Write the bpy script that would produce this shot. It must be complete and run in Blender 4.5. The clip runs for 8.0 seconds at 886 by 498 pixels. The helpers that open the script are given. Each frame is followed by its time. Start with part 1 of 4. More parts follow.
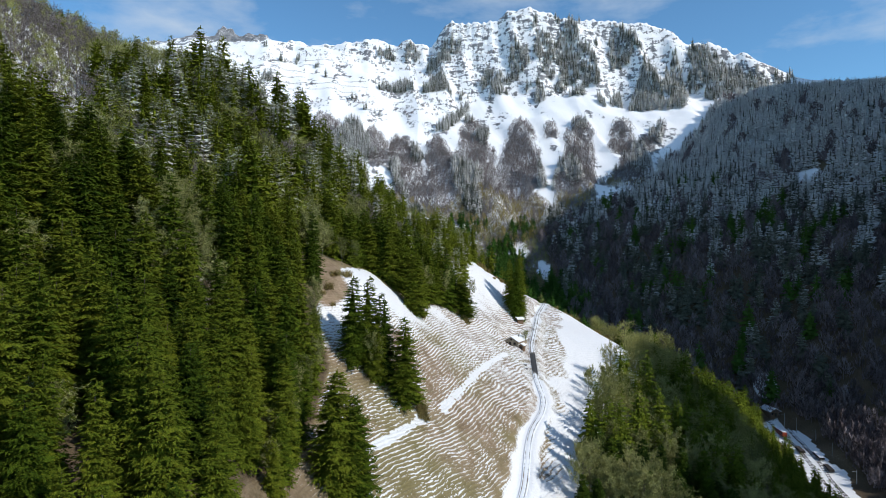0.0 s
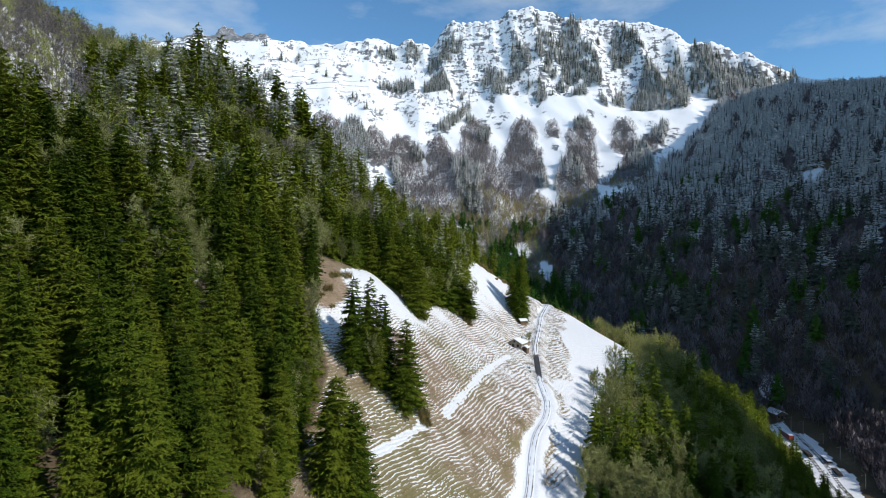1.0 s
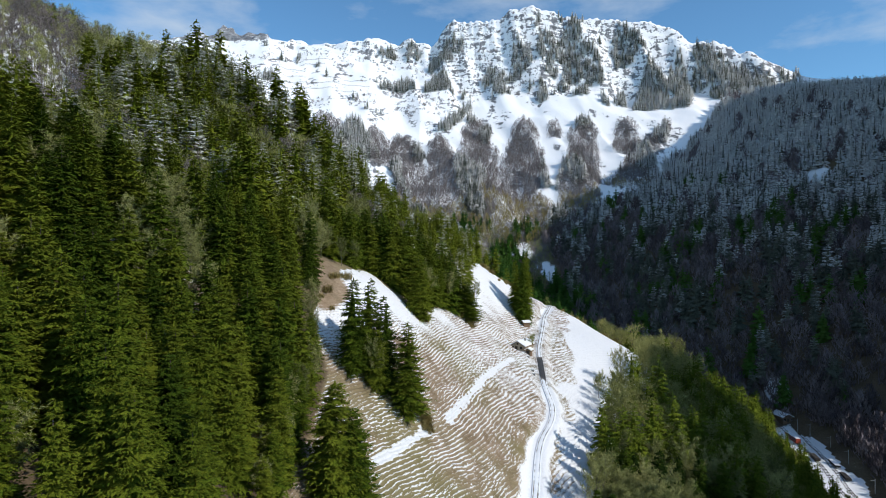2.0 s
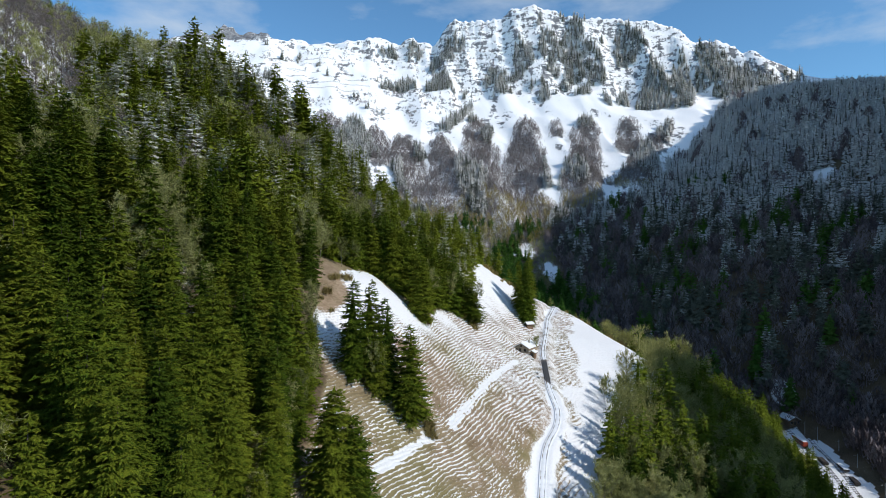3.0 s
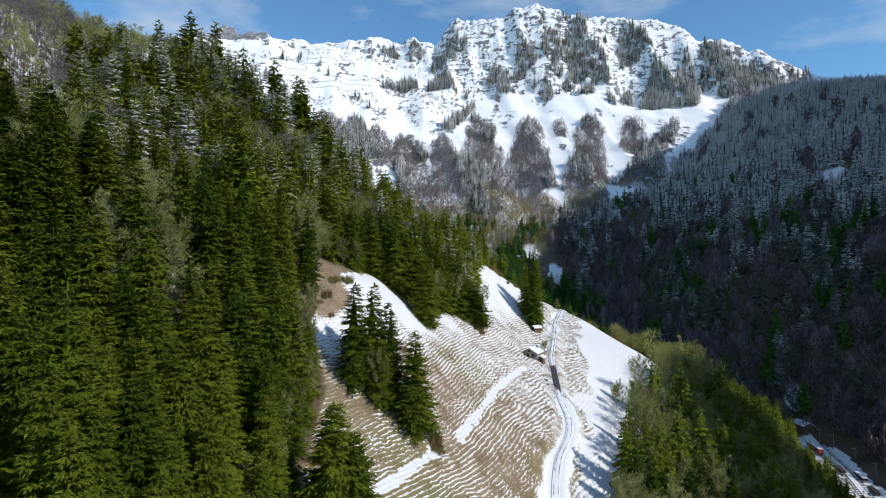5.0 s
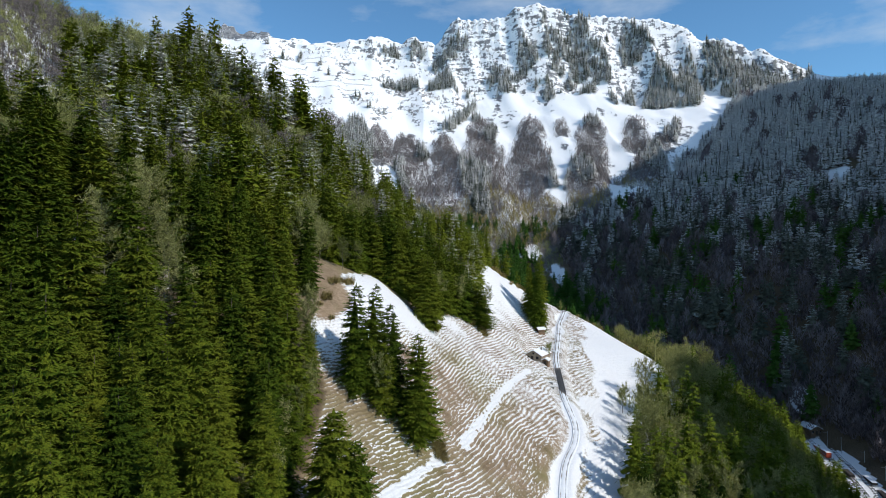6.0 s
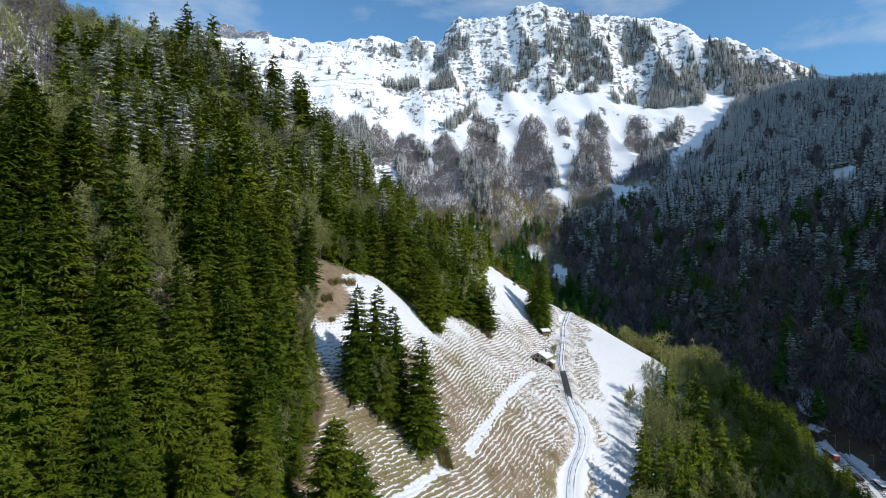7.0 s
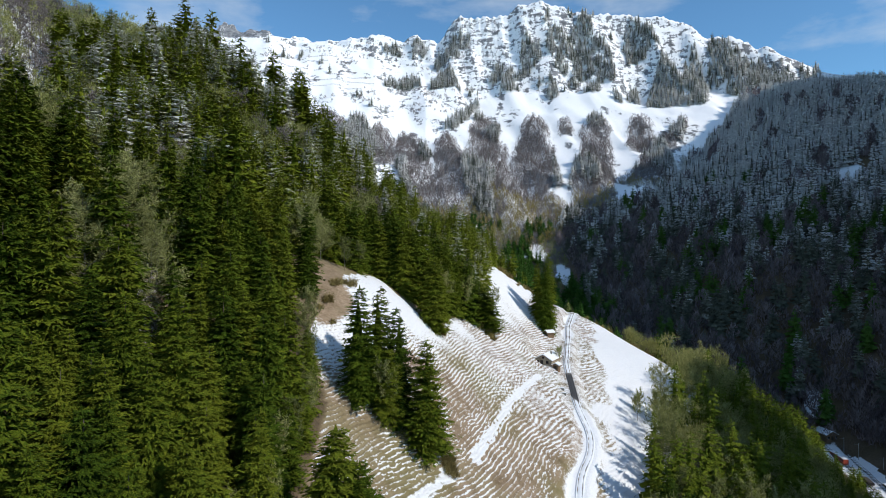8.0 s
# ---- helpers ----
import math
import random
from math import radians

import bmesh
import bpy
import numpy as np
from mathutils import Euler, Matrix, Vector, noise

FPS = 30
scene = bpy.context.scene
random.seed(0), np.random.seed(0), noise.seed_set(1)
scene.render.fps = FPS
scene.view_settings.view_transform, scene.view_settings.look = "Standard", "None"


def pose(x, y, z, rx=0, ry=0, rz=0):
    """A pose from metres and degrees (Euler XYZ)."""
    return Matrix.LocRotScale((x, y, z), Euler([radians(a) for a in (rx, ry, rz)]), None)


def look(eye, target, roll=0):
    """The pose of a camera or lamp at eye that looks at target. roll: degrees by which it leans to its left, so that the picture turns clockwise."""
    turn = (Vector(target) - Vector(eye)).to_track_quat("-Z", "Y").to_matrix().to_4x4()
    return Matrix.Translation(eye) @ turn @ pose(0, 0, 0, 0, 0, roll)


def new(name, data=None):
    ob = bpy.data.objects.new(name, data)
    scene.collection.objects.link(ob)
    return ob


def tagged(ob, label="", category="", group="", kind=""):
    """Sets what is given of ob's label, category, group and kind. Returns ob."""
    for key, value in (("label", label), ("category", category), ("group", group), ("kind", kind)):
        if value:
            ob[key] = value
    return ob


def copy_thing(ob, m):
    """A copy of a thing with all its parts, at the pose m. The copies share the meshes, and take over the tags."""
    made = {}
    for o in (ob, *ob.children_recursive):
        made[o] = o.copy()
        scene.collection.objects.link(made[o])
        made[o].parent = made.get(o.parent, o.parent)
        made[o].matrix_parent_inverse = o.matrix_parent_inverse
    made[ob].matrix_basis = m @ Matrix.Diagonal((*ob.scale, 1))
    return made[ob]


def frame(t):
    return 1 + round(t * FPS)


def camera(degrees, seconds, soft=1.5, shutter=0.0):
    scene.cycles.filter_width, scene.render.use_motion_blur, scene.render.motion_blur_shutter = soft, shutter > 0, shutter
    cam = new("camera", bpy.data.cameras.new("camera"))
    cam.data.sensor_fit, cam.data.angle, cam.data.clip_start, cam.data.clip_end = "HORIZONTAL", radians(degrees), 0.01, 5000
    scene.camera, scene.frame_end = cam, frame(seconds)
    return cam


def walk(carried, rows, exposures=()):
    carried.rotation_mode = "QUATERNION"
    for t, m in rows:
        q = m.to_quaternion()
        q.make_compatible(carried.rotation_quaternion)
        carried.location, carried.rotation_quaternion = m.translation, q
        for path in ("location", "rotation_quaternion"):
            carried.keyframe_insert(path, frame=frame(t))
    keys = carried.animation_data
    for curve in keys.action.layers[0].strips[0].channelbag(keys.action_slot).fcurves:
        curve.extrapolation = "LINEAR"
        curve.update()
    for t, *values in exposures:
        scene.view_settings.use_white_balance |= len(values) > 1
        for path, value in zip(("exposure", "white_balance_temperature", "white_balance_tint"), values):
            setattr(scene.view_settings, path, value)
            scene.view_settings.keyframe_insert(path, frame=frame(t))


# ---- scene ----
cam = camera(73.7, 8.0, soft=0.9)
METRES, EYE, TILT, LEAN, TURN = 40.0, 150.0, 0.0, 0.0, 0.0
ROWS = [
    (0.0, 0.0000, 0.0000, 0.0000, 0.000, 0.000, -0.000),
    (0.5, -0.0060, 0.0609, -0.0004, 0.034, 0.025, 0.000),
    (1.0, -0.0129, 0.1224, -0.0004, 0.068, 0.034, -0.010),
    (1.5, -0.0201, 0.1839, -0.0007, 0.093, 0.059, -0.010),
    (3.0, -0.0448, 0.3698, -0.0006, 0.195, 0.110, -0.040),
    (3.5, -0.0536, 0.4310, -0.0003, 0.237, 0.136, -0.040),
    (4.0, -0.0628, 0.4923, -0.0005, 0.263, 0.169, -0.030),
    (4.5, -0.0724, 0.5536, -0.0005, 0.288, 0.203, -0.020),
    (6.0, -0.1052, 0.7379, -0.0019, 0.339, 0.263, -0.030),
    (6.5, -0.1170, 0.7987, -0.0028, 0.356, 0.280, -0.030),
    (7.0, -0.1293, 0.8596, -0.0035, 0.381, 0.288, -0.040),
    (7.5, -0.1422, 0.9211, -0.0042, 0.415, 0.288, -0.040),
    (8.0, -0.1558, 0.9820, -0.0050, 0.432, 0.288, -0.050),
]
walk(cam, [(t, pose(0, 0, EYE, TILT, LEAN, TURN) @ pose(METRES * x, METRES * y, METRES * z, 90 + pitch, roll, yaw)) for t, x, y, z, yaw, pitch, roll in ROWS])

# ---- daylight ----
SUN_UP, SUN_EAST = 36.5, 118.0     # elevation, and bearing clockwise from +y
world = bpy.data.worlds.new("sky")
scene.world = world
world.use_nodes = True
wn, wl = world.node_tree.nodes, world.node_tree.links
wn.clear()
w_out, w_bg = wn.new("ShaderNodeOutputWorld"), wn.new("ShaderNodeBackground")
sky = wn.new("ShaderNodeTexSky")
sky.sky_type, sky.sun_disc = "NISHITA", False
sky.sun_elevation, sky.sun_rotation = radians(SUN_UP), radians(SUN_EAST)
sky.altitude, sky.air_density, sky.dust_density, sky.ozone_density = 1200, 1.0, 0.3, 2.0
w_co, w_map = wn.new("ShaderNodeTexCoord"), wn.new("ShaderNodeMapping")
w_map.inputs["Scale"].default_value = (2.2, 2.2, 6.0)
w_map.inputs["Location"].default_value = (1.35, 0.4, 0.9)
w_noise, w_ramp, w_mix = wn.new("ShaderNodeTexNoise"), wn.new("ShaderNodeValToRGB"), wn.new("ShaderNodeMixRGB")
w_noise.inputs["Scale"].default_value, w_noise.inputs["Detail"].default_value, w_noise.inputs["Roughness"].default_value = 1.6, 7.0, 0.55
w_ramp.color_ramp.elements[0].position, w_ramp.color_ramp.elements[1].position = 0.485, 0.72
w_ramp.color_ramp.elements[1].color = (0.75, 0.75, 0.75, 1)
w_mix.inputs["Color2"].default_value = (4.6, 5.1, 5.6, 1)
wl.new(w_co.outputs["Generated"], w_map.inputs["Vector"])
wl.new(w_map.outputs["Vector"], w_noise.inputs["Vector"])
wl.new(w_noise.outputs["Fac"], w_ramp.inputs["Fac"])
wl.new(w_ramp.outputs["Color"], w_mix.inputs["Fac"])
w_tint = wn.new("ShaderNodeMixRGB")
w_tint.blend_type = "MULTIPLY"
w_tint.inputs["Fac"].default_value, w_tint.inputs["Color2"].default_value = 1.0, (0.67, 1.0, 1.12, 1)
wl.new(sky.outputs["Color"], w_tint.inputs["Color1"])
wl.new(w_tint.outputs["Color"], w_mix.inputs["Color1"])
wl.new(w_mix.outputs["Color"], w_bg.inputs["Color"])
w_bg.inputs["Strength"].default_value = 0.145
wl.new(w_bg.outputs["Background"], w_out.inputs["Surface"])

sun = new("sun", bpy.data.lights.new("sun", "SUN"))
sun.data.energy, sun.data.angle, sun.data.color = 3.58, radians(0.55), (1.0, 0.955, 0.89)
SUN_WAY = Vector((math.sin(radians(SUN_EAST)) * math.cos(radians(SUN_UP)), math.cos(radians(SUN_EAST)) * math.cos(radians(SUN_UP)), math.sin(radians(SUN_UP))))
sun.matrix_world = look(SUN_WAY * 300 + Vector((0, 200, 100)), (0, 200, 100))
scene.view_settings.exposure = 0.0


# ---- materials ----
def nodes_of(name):
    m = bpy.data.materials.new(name)
    m.use_nodes = True
    n, l = m.node_tree.nodes, m.node_tree.links
    return m, n, l, n["Principled BSDF"]


def noise_node(n, l, scale, detail=4.0, rough=0.6, vector=None):
    t = n.new("ShaderNodeTexNoise")
    t.inputs["Scale"].default_value, t.inputs["Detail"].default_value, t.inputs["Roughness"].default_value = scale, detail, rough
    if vector is None:
        g = n.new("ShaderNodeNewGeometry")
        vector = g.outputs["Position"]
    l.new(vector, t.inputs["Vector"])
    return t.outputs["Fac"]


def maths(n, l, op, a, b=0.5, clamp=False):
    m = n.new("ShaderNodeMath")
    m.operation, m.use_clamp = op, clamp
    for k, v in enumerate((a, b)):
        if isinstance(v, (int, float)):
            m.inputs[k].default_value = v
        else:
            l.new(v, m.inputs[k])
    return m.outputs[0]


def ramp(n, l, fac, *stops):
    r = n.new("ShaderNodeValToRGB")
    e = r.color_ramp.elements
    while len(e) < len(stops):
        e.new(0.5)
    for k, (p, c) in enumerate(stops):
        e[k].position, e[k].color = p, (*c, 1) if len(c) == 3 else c
    l.new(fac, r.inputs["Fac"])
    return r.outputs["Color"]


def grey(v):
    return (v, v, v)


def mixed(n, l, fac, a, b):
    m = n.new("ShaderNodeMixRGB")
    for s, v in zip(("Fac", "Color1", "Color2"), (fac, a, b)):
        if isinstance(v, (int, float)):
            m.inputs[s].default_value = v
        elif isinstance(v, tuple):
            m.inputs[s].default_value = (*v, 1)
        else:
            l.new(v, m.inputs[s])
    return m.outputs["Color"]


def bumped(n, l, bsdf, height, strength, distance):
    b = n.new("ShaderNodeBump")
    b.inputs["Strength"].default_value, b.inputs["Distance"].default_value = strength, distance
    l.new(height, b.inputs["Height"])
    l.new(b.outputs["Normal"], bsdf.inputs["Normal"])


def attribute(n, name):
    a = n.new("ShaderNodeAttribute")
    a.attribute_name = name
    return a.outputs["Fac"]


def ground_material():
    m, n, l, b = nodes_of("snowy_ground")
    snow, level, rock, soil = attribute(n, "snow"), attribute(n, "level"), attribute(n, "rock"), attribute(n, "soil")
    fine, mid, broad = noise_node(n, l, 1.6, 6, 0.65), noise_node(n, l, 0.22, 5, 0.6), noise_node(n, l, 0.03, 4, 0.55)
    # cattle terraces: a tread and a riser at every step of height
    sway, kink = noise_node(n, l, 0.3, 3, 0.6), noise_node(n, l, 1.1, 4, 0.7)
    wavy = maths(n, l, "ADD", maths(n, l, "ADD", level, maths(n, l, "MULTIPLY", sway, 0.62)), maths(n, l, "MULTIPLY", kink, 0.44))
    first = maths(n, l, "DIVIDE", maths(n, l, "PINGPONG", wavy, 0.38), 0.38)
    other = maths(n, l, "ADD", maths(n, l, "MULTIPLY", level, 0.93), maths(n, l, "MULTIPLY", noise_node(n, l, 0.38, 4, 0.62), 0.8))
    second = maths(n, l, "DIVIDE", maths(n, l, "PINGPONG", other, 0.37), 0.37)
    fork = ramp(n, l, noise_node(n, l, 0.26, 3, 0.6), (0.49, grey(0)), (0.53, grey(1)))
    tread = maths(n, l, "ADD", maths(n, l, "MULTIPLY", second, fork), maths(n, l, "MULTIPLY", first, maths(n, l, "SUBTRACT", 1.0, fork)))
    soil_or_step = maths(n, l, "MULTIPLY", maths(n, l, "SUBTRACT", tread, 0.5), attribute(n, "terrace"))
    torn = ramp(n, l, noise_node(n, l, 0.11, 3, 0.6), (0.38, grey(0.22)), (0.58, grey(0.82)))
    cover = maths(n, l, "ADD", snow, maths(n, l, "MULTIPLY", soil_or_step, torn))
    cover = maths(n, l, "ADD", cover, maths(n, l, "MULTIPLY", maths(n, l, "SUBTRACT", fine, 0.5), 0.75))
    cover = maths(n, l, "ADD", cover, maths(n, l, "MULTIPLY", maths(n, l, "SUBTRACT", mid, 0.5), 0.5))
    # ledges of bedded rock
    g = n.new("ShaderNodeNewGeometry")
    mp = n.new("ShaderNodeMapping")
    mp.inputs["Scale"].default_value = (0.085, 0.05, 0.17)
    mp.inputs["Rotation"].default_value = (0, 0.12, 0)
    l.new(g.outputs["Position"], mp.inputs["Vector"])
    beds = noise_node(n, l, 1.0, 7, 0.68, mp.outputs["Vector"])
    mp = n.new("ShaderNodeMapping")
    mp.inputs["Scale"].default_value = (0.13, 0.06, 0.03)
    l.new(g.outputs["Position"], mp.inputs["Vector"])
    flutes = noise_node(n, l, 1.0, 6, 0.7, mp.outputs["Vector"])
    beds = maths(n, l, "ADD", maths(n, l, "MULTIPLY", beds, 0.6), maths(n, l, "MULTIPLY", flutes, 0.45))
    bare = maths(n, l, "MULTIPLY", attribute(n, "cliff"), ramp(n, l, beds, (0.49, grey(0)), (0.59, grey(1))))
    cover = maths(n, l, "SUBTRACT", cover, maths(n, l, "MULTIPLY", bare, 0.9))
    white = ramp(n, l, cover, (0.37, grey(0)), (0.61, grey(1)))
    grass = ramp(n, l, maths(n, l, "ADD", maths(n, l, "MULTIPLY", mid, 0.6), maths(n, l, "MULTIPLY", fine, 0.4)),
                 (0.3, (0.12, 0.085, 0.048)), (0.45, (0.24, 0.175, 0.112)), (0.6, (0.34, 0.255, 0.175)), (0.75, (0.20, 0.165, 0.08)))
    green = mixed(n, l, ramp(n, l, broad, (0.45, grey(0)), (0.62, grey(0.55))), grass, (0.18, 0.17, 0.06))
    earth = ramp(n, l, fine, (0.3, (0.035, 0.026, 0.016)), (0.7, (0.12, 0.085, 0.052)))
    base = mixed(n, l, soil, green, earth)
    stone = ramp(n, l, maths(n, l, "ADD", maths(n, l, "MULTIPLY", noise_node(n, l, 0.12, 8, 0.7), 0.7), maths(n, l, "MULTIPLY", mid, 0.3)),
                 (0.35, (0.08, 0.085, 0.095)), (0.5, (0.19, 0.195, 0.205)), (0.65, (0.33, 0.335, 0.34)))
    base = mixed(n, l, rock, base, stone)
    old = ramp(n, l, fine, (0.3, (0.70, 0.715, 0.74)), (0.7, (0.83, 0.835, 0.84)))
    fresh = mixed(n, l, rock, old, (0.935, 0.938, 0.94))
    l.new(mixed(n, l, white, base, fresh), b.inputs["Base Color"])
    l.new(ramp(n, l, white, (0, grey(0.95)), (1, grey(0.65))), b.inputs["Roughness"])
    b.inputs["Specular IOR Level"].default_value = 0.25
    tall = maths(n, l, "ADD", maths(n, l, "MULTIPLY", maths(n, l, "MULTIPLY", tread, attribute(n, "terrace")), 0.5), maths(n, l, "MULTIPLY", fine, 0.3))
    bumped(n, l, b, maths(n, l, "ADD", tall, maths(n, l, "MULTIPLY", mid, 0.8)), 0.8, 0.7)
    return m


def needle_material(name, dark, mid, light, dusted=0.0):
    """Conifer foliage; dusted: how much snow lies on the upper sides."""
    m, n, l, b = nodes_of(name)
    g, o = n.new("ShaderNodeNewGeometry"), n.new("ShaderNodeObjectInfo")
    tone = maths(n, l, "ADD", attribute(n, "tone"), maths(n, l, "MULTIPLY", o.outputs["Random"], 0.7))
    v = maths(n, l, "ADD", maths(n, l, "MULTIPLY", g.outputs["Random Per Island"], 0.26), maths(n, l, "MULTIPLY", tone, 0.85))
    v = maths(n, l, "ADD", v, maths(n, l, "MULTIPLY", maths(n, l, "SUBTRACT", noise_node(n, l, 1.2, 3), 0.5), 0.4))
    sprig = noise_node(n, l, 5.5, 3, 0.7)
    v = maths(n, l, "ADD", v, maths(n, l, "MULTIPLY", maths(n, l, "SUBTRACT", sprig, 0.5), 1.5))
    bumped(n, l, b, sprig, 1.0, 0.35)
    c = ramp(n, l, v, (0.1, dark), (0.5, mid), (0.95, light))
    if dusted:
        s = n.new("ShaderNodeSeparateXYZ")
        l.new(g.outputs["Normal"], s.inputs[0])
        up = maths(n, l, "POWER", maths(n, l, "ABSOLUTE", s.outputs["Z"]), 3.0)
        d = maths(n, l, "ADD", maths(n, l, "MULTIPLY", up, 0.8), maths(n, l, "MULTIPLY", noise_node(n, l, 0.8, 5, 0.75), 0.9))
        d = maths(n, l, "ADD", d, attribute(n, "frost"))
        d = maths(n, l, "ADD", d, maths(n, l, "MULTIPLY", maths(n, l, "SUBTRACT", attribute(n, "tone"), 0.3), 0.9))
        d = maths(n, l, "ADD", d, maths(n, l, "MULTIPLY", maths(n, l, "SUBTRACT", noise_node(n, l, 0.05, 4, 0.65), 0.5), 0.7))
        c = mixed(n, l, ramp(n, l, maths(n, l, "MULTIPLY", d, 0.6), (0.6 - 0.6 * dusted, grey(0)), (0.78 - 0.6 * dusted, grey(0.85))), c, (0.79, 0.78, 0.765))
    l.new(c, b.inputs["Base Color"])
    b.inputs["Roughness"].default_value, b.inputs["Specular IOR Level"].default_value = 0.8, 0.06
    return m


def bark_material(name, dark, light):
    m, n, l, b = nodes_of(name)
    co = n.new("ShaderNodeTexCoord")
    mp = n.new("ShaderNodeMapping")
    mp.inputs["Scale"].default_value = (4, 4, 0.8)
    l.new(co.outputs["Object"], mp.inputs["Vector"])
    f = noise_node(n, l, 2.0, 6, 0.7, mp.outputs["Vector"])
    l.new(ramp(n, l, f, (0.3, dark), (0.7, light)), b.inputs["Base Color"])
    b.inputs["Roughness"].default_value = 0.9
    bumped(n, l, b, f, 0.6, 0.05)
    return m


def worn_material(name, a, b_colour, scale=1.5, rough=0.8, metal=0.0, bump=0.02):
    m, n, l, b = nodes_of(name)
    f = maths(n, l, "ADD", maths(n, l, "MULTIPLY", noise_node(n, l, scale, 6, 0.65), 0.6), maths(n, l, "MULTIPLY", noise_node(n, l, scale * 9, 4, 0.6), 0.4))
    l.new(ramp(n, l, f, (0.35, a), (0.65, b_colour)), b.inputs["Base Color"])
    b.inputs["Roughness"].default_value, b.inputs["Metallic"].default_value = rough, metal
    bumped(n, l, b, f, 0.5, bump)
    return m


def road_material():
    """Packed snow with wheel ruts; bare asphalt where it has thawed."""
    m, n, l, b = nodes_of("snowy_road")
    across, thaw = attribute(n, "across"), attribute(n, "thaw")
    fine, mid = noise_node(n, l, 3.0, 6, 0.65), noise_node(n, l, 0.35, 4, 0.6)
    rut = maths(n, l, "ABSOLUTE", maths(n, l, "SUBTRACT", maths(n, l, "ABSOLUTE", across), 0.48))
    rut = maths(n, l, "ADD", rut, maths(n, l, "MULTIPLY", maths(n, l, "SUBTRACT", mid, 0.5), 0.45))
    worn = ramp(n, l, rut, (0.02, grey(1)), (0.17, grey(0)))
    bare = maths(n, l, "ADD", maths(n, l, "MULTIPLY", worn, 0.5), maths(n, l, "MULTIPLY", thaw, 0.9))
    bare = maths(n, l, "ADD", bare, maths(n, l, "MULTIPLY", maths(n, l, "SUBTRACT", fine, 0.5), 0.7))
    bare = maths(n, l, "ADD", bare, maths(n, l, "MULTIPLY", maths(n, l, "SUBTRACT", noise_node(n, l, 0.16, 4, 0.6), 0.42), 1.1))
    bare = ramp(n, l, bare, (0.40, grey(0)), (0.60, grey(1)))
    tar = ramp(n, l, fine, (0.3, (0.030, 0.031, 0.034)), (0.7, (0.065, 0.064, 0.064)))
    grit = mixed(n, l, thaw, ramp(n, l, fine, (0.3, (0.16, 0.13, 0.10)), (0.7, (0.30, 0.27, 0.23))), tar)
    l.new(mixed(n, l, bare, ramp(n, l, mid, (0.3, (0.74, 0.77, 0.81)), (0.7, (0.88, 0.89, 0.90))), grit), b.inputs["Base Color"])
    b.inputs["Roughness"].default_value = 0.75
    bumped(n, l, b, maths(n, l, "SUBTRACT", fine, worn), 0.35, 0.06)
    return m


GROUND = ground_material()
FIR = needle_material("fir_needles", (0.019, 0.040, 0.004), (0.066, 0.106, 0.008), (0.162, 0.190, 0.017), -0.34)
FAR_FIR = needle_material("frosted_fir_needles", (0.044, 0.052, 0.040), (0.092, 0.104, 0.080), (0.165, 0.175, 0.13), -0.12)
# greener copy of FIR, its hue set to how spruces look in shade
GREEN_FIR = needle_material("greener_fir_needles", (0.012, 0.040, 0.006), (0.032, 0.088, 0.012), (0.075, 0.145, 0.026))
TWIG = needle_material("budding_twigs", (0.088, 0.10, 0.030), (0.19, 0.206, 0.068), (0.36, 0.365, 0.14))
GREY_TWIG = needle_material("bare_twigs", (0.10, 0.086, 0.083), (0.16, 0.138, 0.132), (0.23, 0.20, 0.192))
DARK_TWIG = needle_material("dark_bare_twigs", (0.075, 0.06, 0.066), (0.19, 0.158, 0.165), (0.36, 0.31, 0.315))
BUD_TWIG = needle_material("pale_budding_twigs", (0.19, 0.19, 0.06), (0.33, 0.325, 0.115), (0.48, 0.46, 0.18))
BARK = bark_material("grey_brown_bark", (0.045, 0.034, 0.026), (0.17, 0.14, 0.11))
PALE_BARK = bark_material("pale_beech_bark", (0.07, 0.064, 0.046), (0.22, 0.205, 0.16))
TAN_TWIG = needle_material("tan_dry_twigs", (0.13, 0.10, 0.035), (0.25, 0.20, 0.075), (0.38, 0.31, 0.13))
ROAD_FACE = road_material()
STONE = worn_material("grey_rubble_stone", (0.16, 0.15, 0.135), (0.38, 0.36, 0.32), 1.8, 0.9, 0, 0.06)
PLASTER = worn_material("weathered_tan_render", (0.24, 0.19, 0.13), (0.42, 0.36, 0.27), 0.9, 0.9)
TIMBER = worn_material("weathered_larch_boards", (0.10, 0.06, 0.035), (0.24, 0.155, 0.09), 2.2, 0.85)
SNOW_CAP = worn_material("settled_snow", (0.80, 0.82, 0.85), (0.90, 0.905, 0.91), 1.2, 0.6, 0, 0.08)
GLASS_DARK = worn_material("dark_window_glass", (0.012, 0.014, 0.017), (0.030, 0.034, 0.040), 0.6, 0.12)
STEEL = worn_material("rusty_steel", (0.07, 0.05, 0.04), (0.18, 0.13, 0.10), 3.0, 0.55, 0.6)
ZINC = worn_material("galvanised_steel", (0.30, 0.31, 0.32), (0.48, 0.49, 0.50), 2.0, 0.5, 0.7)
RED_PAINT = worn_material("red_railway_paint", (0.30, 0.045, 0.020), (0.48, 0.085, 0.040), 0.8, 0.4)
DARK_LOAD = worn_material("dark_stacked_timber", (0.020, 0.018, 0.016), (0.07, 0.055, 0.045), 2.5, 0.9)
SLEEPER = worn_material("creosoted_sleeper", (0.030, 0.024, 0.018), (0.09, 0.07, 0.055), 3.0, 0.9)
